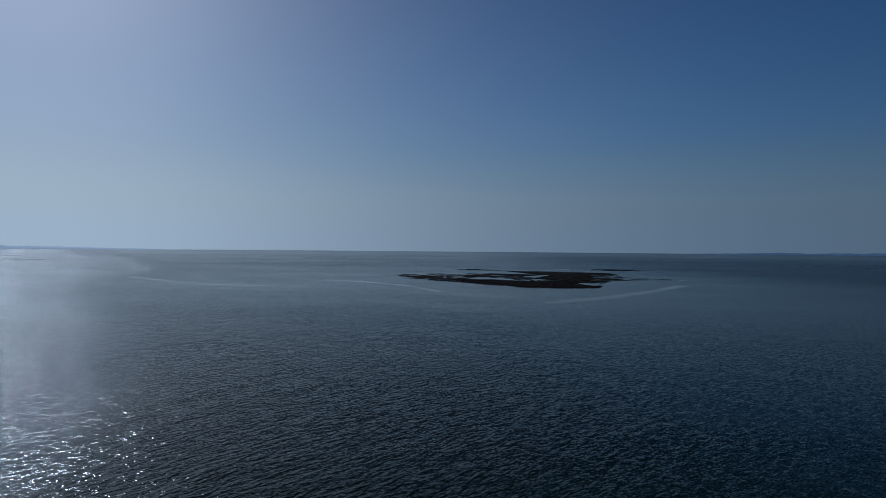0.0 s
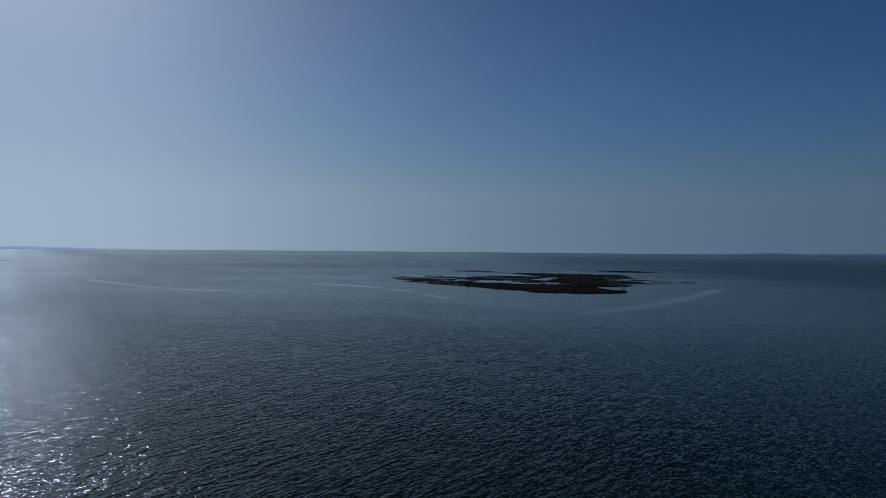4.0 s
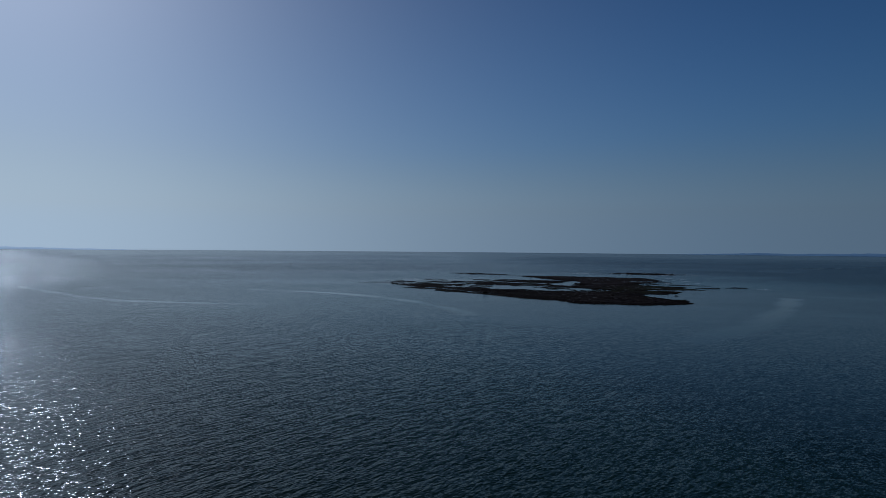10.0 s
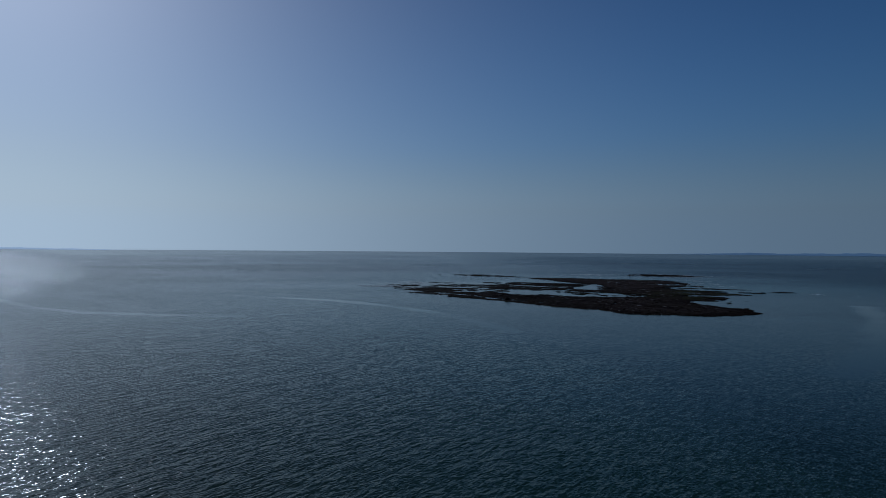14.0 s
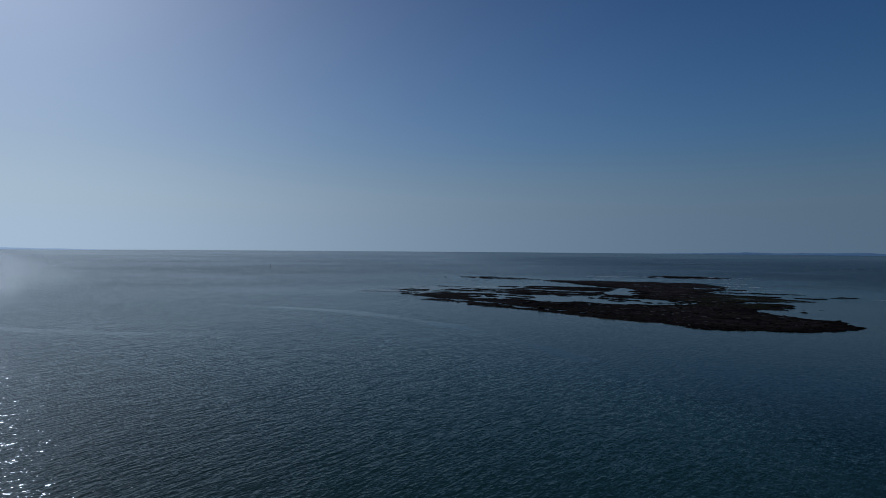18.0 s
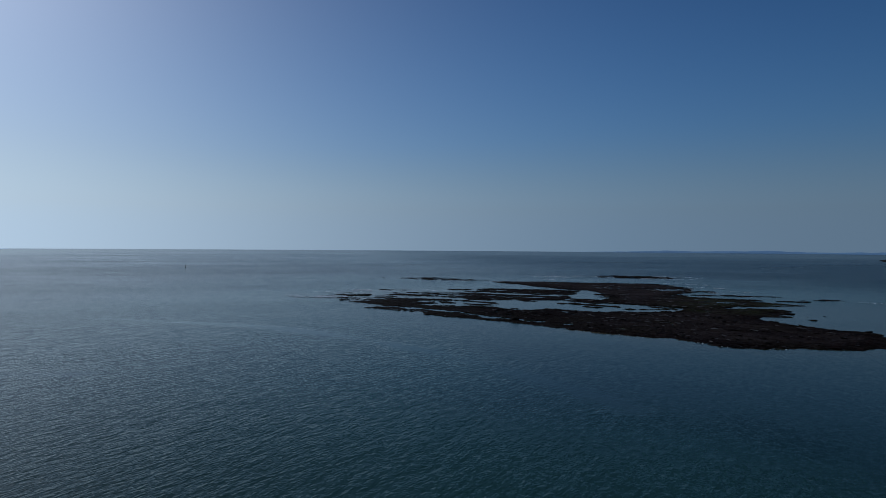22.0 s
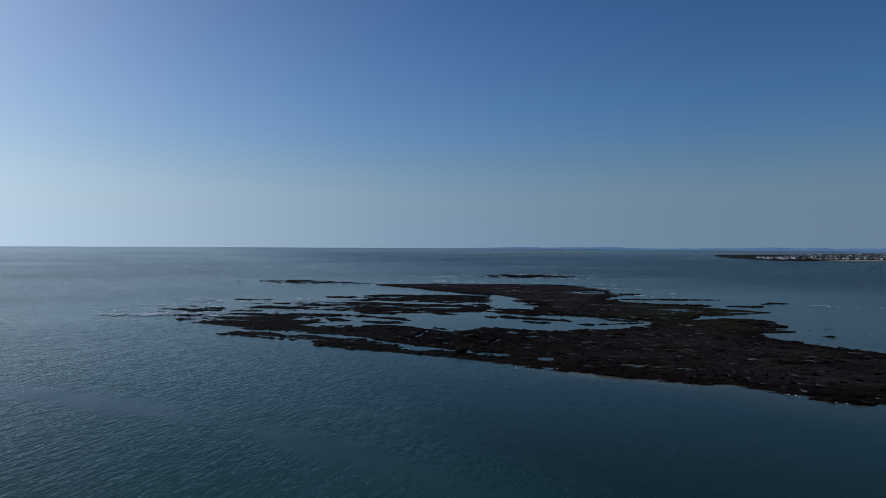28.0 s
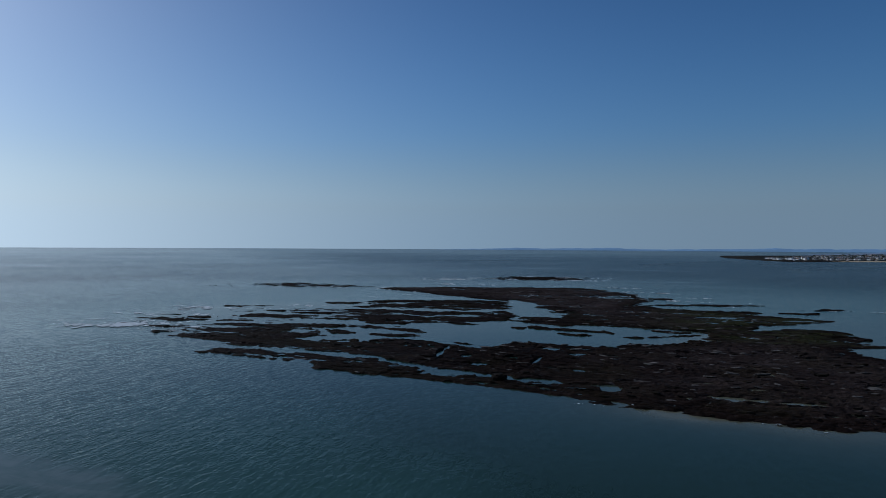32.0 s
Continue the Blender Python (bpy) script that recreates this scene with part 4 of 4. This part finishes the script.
def house(wide, deep, eaves, ridge, wall, roof, label, gable=False, floors=2):
    """A house that looks towards -y, with its base at the origin."""
    thing = tagged(new("house"), label, "house", "houses of the seaside town")
    bm = bmesh.new()
    box(bm, -wide / 2, wide / 2, -deep / 2, deep / 2, -1.5, eaves)
    if gable:
        for e in (-1, 1):
            v = [bm.verts.new(p) for p in ((-wide / 2, e * deep / 2, eaves), (wide / 2, e * deep / 2, eaves), (0, e * deep / 2, ridge))]
            bm.faces.new(v)
    else:
        for e in (-1, 1):
            v = [bm.verts.new(p) for p in ((e * wide / 2, -deep / 2, eaves), (e * wide / 2, deep / 2, eaves), (e * wide / 2, 0, ridge))]
            bm.faces.new(v)
    part("wall", bm, wall, thing)
    bm = bmesh.new()
    o, t = 0.4, 0.25
    a, b = (deep, wide) if gable else (wide, deep)
    for e in (-1, 1):
        pts = [(-a / 2 - o, e * (b / 2 + o), eaves - 0.2), (a / 2 + o, e * (b / 2 + o), eaves - 0.2), (a / 2 + o, 0, ridge), (-a / 2 - o, 0, ridge)]
        if gable:
            pts = [(q[1], q[0], q[2]) for q in pts]
        lo = [bm.verts.new(q) for q in pts]
        hi = [bm.verts.new((q[0], q[1], q[2] + t)) for q in pts]
        bm.faces.new(hi), bm.faces.new(lo[::-1])
        for k in range(4):
            bm.faces.new((lo[k], lo[(k + 1) % 4], hi[(k + 1) % 4], hi[k]))
    roof_ob = part("roof", bm, roof, thing)
    bm = bmesh.new()
    box(bm, wide * 0.3 - 0.45, wide * 0.3 + 0.45, -0.4, 0.4, ridge - 1.2, ridge + 1.1, 0.05)
    part("chimney", bm, STONE_WALL, roof_ob)
    n = max(2, int(wide / 3))
    for f in range(floors):
        for k in range(n):
            x = -wide / 2 + (k + 0.5) * wide / n
            if f == 0 and k == n // 2:
                bm = bmesh.new()
                box(bm, x - 0.5, x + 0.5, -deep / 2 - 0.06, -deep / 2 + 0.05, 0, 2.05)
                part("door", bm, DOOR, thing)
            else:
                window_part(thing, x, -deep / 2, 0.9 + f * 2.6, 1.3, 1.25, wall)
    return thing


def build_town():
    rng = random.Random(7)
    kinds = [house(6.5, 6, 4.6, 6.6, WHITE_WALL, SLATE, "white rendered house with a dark slate roof"),
             house(9.5, 6, 4.6, 6.4, WHITE_WALL, SLATE, "long white terrace with a slate roof"),
             house(6, 7.5, 4.7, 7.0, CREAM_WALL, TILE, "cream gabled house with a brown tiled roof", True),
             house(8, 6.5, 2.7, 4.8, WHITE_WALL, TILE, "low white bungalow with a brown tiled roof", False, 1),
             house(6.5, 6, 4.7, 6.8, STONE_WALL, SLATE, "grey stone house with a slate roof"),
             house(13, 8, 7.2, 9.4, WHITE_WALL, SLATE, "large white seafront hotel with a slate roof", False, 3)]
    odds = [0, 0, 1, 2, 3, 4, 4, 0, 4, 2, 4]
    placed, out = [], 0
    first = set()
    while out < 360:
        q = rng.random() ** 1.3
        x, y = 1090 + rng.random() * 520, 0
        y = 1360 - (x - 1090) * 0.25 + rng.uniform(-70, 290)
        p = np.array([[x]]), np.array([[y]])
        d = float(inside(COAST, *p)[0, 0])
        if d < 14 or d > 250 or y > 1460 or any((x - a) ** 2 + (y - b) ** 2 < 9.0 ** 2 for a, b in placed):
            continue
        placed.append((x, y))
        k = 5 if out % 60 == 3 and d < 90 else rng.choice(odds)
        face = rng.choice((-85, -92, -80, -98, -75, 8))
        z = land_at(x, y)
        m = pose(x, y, z, 0, 0, face)
        if k in first:
            copy_thing(kinds[k], m)
        else:
            first.add(k)
            kinds[k].matrix_basis = m @ Matrix.Scale(0.62, 4)
        out += 1
    # the white seafront row at the point
    while out < 371:
        x, y = rng.uniform(1100, 1175), rng.uniform(1345, 1425)
        d = float(inside(COAST, np.array([[x]]), np.array([[y]]))[0, 0])
        if d < 9 or any((x - a) ** 2 + (y - b) ** 2 < 8.0 ** 2 for a, b in placed):
            continue
        placed.append((x, y))
        copy_thing(kinds[rng.choice((0, 0, 1))], pose(x, y, land_at(x, y), 0, 0, rng.choice((-60, -45, -75, 20))))
        out += 1
    for k, h in enumerate(kinds):
        if k not in first:
            x, y = 1160 + 20 * k, 1360 + 10 * k
            h.matrix_basis = pose(x, y, land_at(x, y), 0, 0, -58)
    return placed


TOWN = build_town()


def leaf_clump(bm, centre, size, rng, count):
    for _ in range(count):
        d = Vector((rng.gauss(0, 1), rng.gauss(0, 1), rng.gauss(0, 0.8)))
        d = d.normalized() * size * rng.uniform(0.45, 1.0)
        c = Vector(centre) + d
        u = Vector((rng.uniform(-1, 1), rng.uniform(-1, 1), rng.uniform(-1, 1))).normalized()
        w = u.orthogonal().normalized()
        r = size * rng.uniform(0.16, 0.32)
        v = [bm.verts.new(c + u * r), bm.verts.new(c + w * r), bm.verts.new(c - u * r), bm.verts.new(c - w * r)]
        bm.faces.new(v)


def tree(seed):
    rng = random.Random(seed)
    thing = tagged(new("tree"), "dark wind-bent tree among the town's houses", "tree", "trees in the town")
    bm = bmesh.new()
    bmesh.ops.create_cone(bm, segments=7, radius1=0.28, radius2=0.12, depth=3.2, cap_ends=True, matrix=Matrix.Translation((0, 0, 1.4)))
    for k in range(4):
        a = k * 1.6 + rng.random()
        bmesh.ops.create_cone(bm, segments=5, radius1=0.1, radius2=0.04, depth=2.2, cap_ends=True,
                              matrix=Matrix.Translation((math.cos(a) * 0.7, math.sin(a) * 0.7, 3.2)) @ pose(0, 0, 0, 0, 40, math.degrees(a)))
    part("trunk", bm, BARK, thing)
    bm = bmesh.new()
    for k in range(9):
        leaf_clump(bm, (rng.uniform(-1.7, 1.7), rng.uniform(-1.7, 1.7), rng.uniform(3.0, 5.2)), rng.uniform(0.8, 1.5), rng, 26)
    part("crown", bm, TREE_LEAF, thing)
    return thing


def build_trees():
    rng = random.Random(19)
    kinds = [tree(5), tree(6), tree(8)]
    spots = []
    while len(spots) < 330:
        x = 1110 + rng.random() * 520
        y = 1365 - (x - 1090) * 0.25 + rng.uniform(-60, 300)
        d = float(inside(COAST, np.array([[x]]), np.array([[y]]))[0, 0])
        if d < 20 or y > 1470 or any((x - a) ** 2 + (y - b) ** 2 < 49 for a, b in TOWN):
            continue
        spots.append((x, y))
    for i, (x, y) in enumerate(spots):
        m = pose(x, y, land_at(x, y) - 0.1, 0, 0, rng.uniform(0, 360)) @ Matrix.Scale(1 if i < 3 else rng.uniform(0.65, 1.0), 4)
        if i < 3:
            kinds[i].matrix_basis = m
        else:
            copy_thing(kinds[i % 3], m)


build_trees()


def far_ridge(name, label, a0, a1, radius, deep, base, profile, material, seed, step=0.12):
    """A range of low hills far off; profile gives its height over the sea by bearing in degrees east of north."""
    bearings = np.arange(a0, a1 + step / 2, step)
    lanes = np.linspace(-1, 1, 9)
    a, t = np.meshgrid(bearings, lanes, indexing="ij")
    crest = np.interp(bearings, [p[0] for p in profile], [p[1] for p in profile])[:, None]
    crest = np.maximum(crest * (1 + 0.18 * cloud(a * 0.8, t * 0.7, seed, 4)) + 1.2 * cloud(a * 3, t * 2, seed + 3, 3) * (crest > 2), -1)
    z = base + crest * np.cos(t * math.pi / 2) ** 0.7 - 1.0
    r = radius + t * deep
    x, y = np.sin(np.radians(a)) * r, 350 + np.cos(np.radians(a)) * r
    ob = sheet(name, x, y, z, np.ones((a.shape[0] - 1, a.shape[1] - 1), bool), material, None, True)
    tagged(ob, label, "hills", kind="structure")


# backdrop ranges; their haze is painted into the materials
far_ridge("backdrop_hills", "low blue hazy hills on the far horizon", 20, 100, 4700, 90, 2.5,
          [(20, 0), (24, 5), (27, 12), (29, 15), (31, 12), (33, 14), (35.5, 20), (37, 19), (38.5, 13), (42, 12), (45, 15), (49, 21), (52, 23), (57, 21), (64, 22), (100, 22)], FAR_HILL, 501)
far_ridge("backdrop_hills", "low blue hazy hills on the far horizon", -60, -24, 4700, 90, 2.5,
          [(-60, 26), (-40, 24), (-36, 20), (-33, 17), (-30, 9), (-26, 3), (-24, 0)], SUNWARD_HAZE_HILL, 521)
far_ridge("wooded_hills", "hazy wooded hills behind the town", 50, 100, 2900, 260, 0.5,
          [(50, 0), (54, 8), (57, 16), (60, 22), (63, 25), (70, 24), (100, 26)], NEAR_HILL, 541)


# ---- navigation buoy ----
def build_buoy(x, y):
    thing = tagged(new("navigation_buoy"), "dark cardinal navigation buoy floating in the sea", "buoy")
    bm = bmesh.new()
    bmesh.ops.create_cone(bm, segments=20, radius1=1.1, radius2=1.25, depth=1.2, cap_ends=True, matrix=Matrix.Translation((0, 0, 0.2)))
    bmesh.ops.bevel(bm, geom=bm.edges[:], offset=0.08, segments=1, affect="EDGES")
    part("float", bm, BUOY_BLACK, thing)
    for k in range(4):
        bm = bmesh.new()
        a = k * math.pi / 2
        c, s_ = math.cos(a), math.sin(a)
        lo, hi = Vector((0.85 * c, 0.85 * s_, 0.75)), Vector((0.3 * c, 0.3 * s_, 3.4))
        turn = (hi - lo).to_track_quat("Z", "Y").to_matrix().to_4x4()
        bmesh.ops.create_cone(bm, segments=8, radius1=0.07, radius2=0.06, depth=(hi - lo).length, cap_ends=True,
                              matrix=Matrix.Translation((lo + hi) / 2) @ turn)
        part("leg", bm, BUOY_YELLOW, thing)
    bm = bmesh.new()
    bmesh.ops.create_cone(bm, segments=16, radius1=0.5, radius2=0.5, depth=0.9, cap_ends=True, matrix=Matrix.Translation((0, 0, 2.6)))
    part("lantern_house", bm, BUOY_BLACK, thing)
    for z in (3.75, 4.5):
        bm = bmesh.new()
        bmesh.ops.create_cone(bm, segments=14, radius1=0.42, radius2=0.02, depth=0.65, cap_ends=True, matrix=Matrix.Translation((0, 0, z)))
        part("topmark", bm, BUOY_BLACK, thing, "black cone topmark")
    thing.matrix_world = pose(x, y, 0, 3, -2, 20) @ Matrix.Diagonal((0.8, 0.8, 0.8, 1))


build_buoy(-250, 1195)
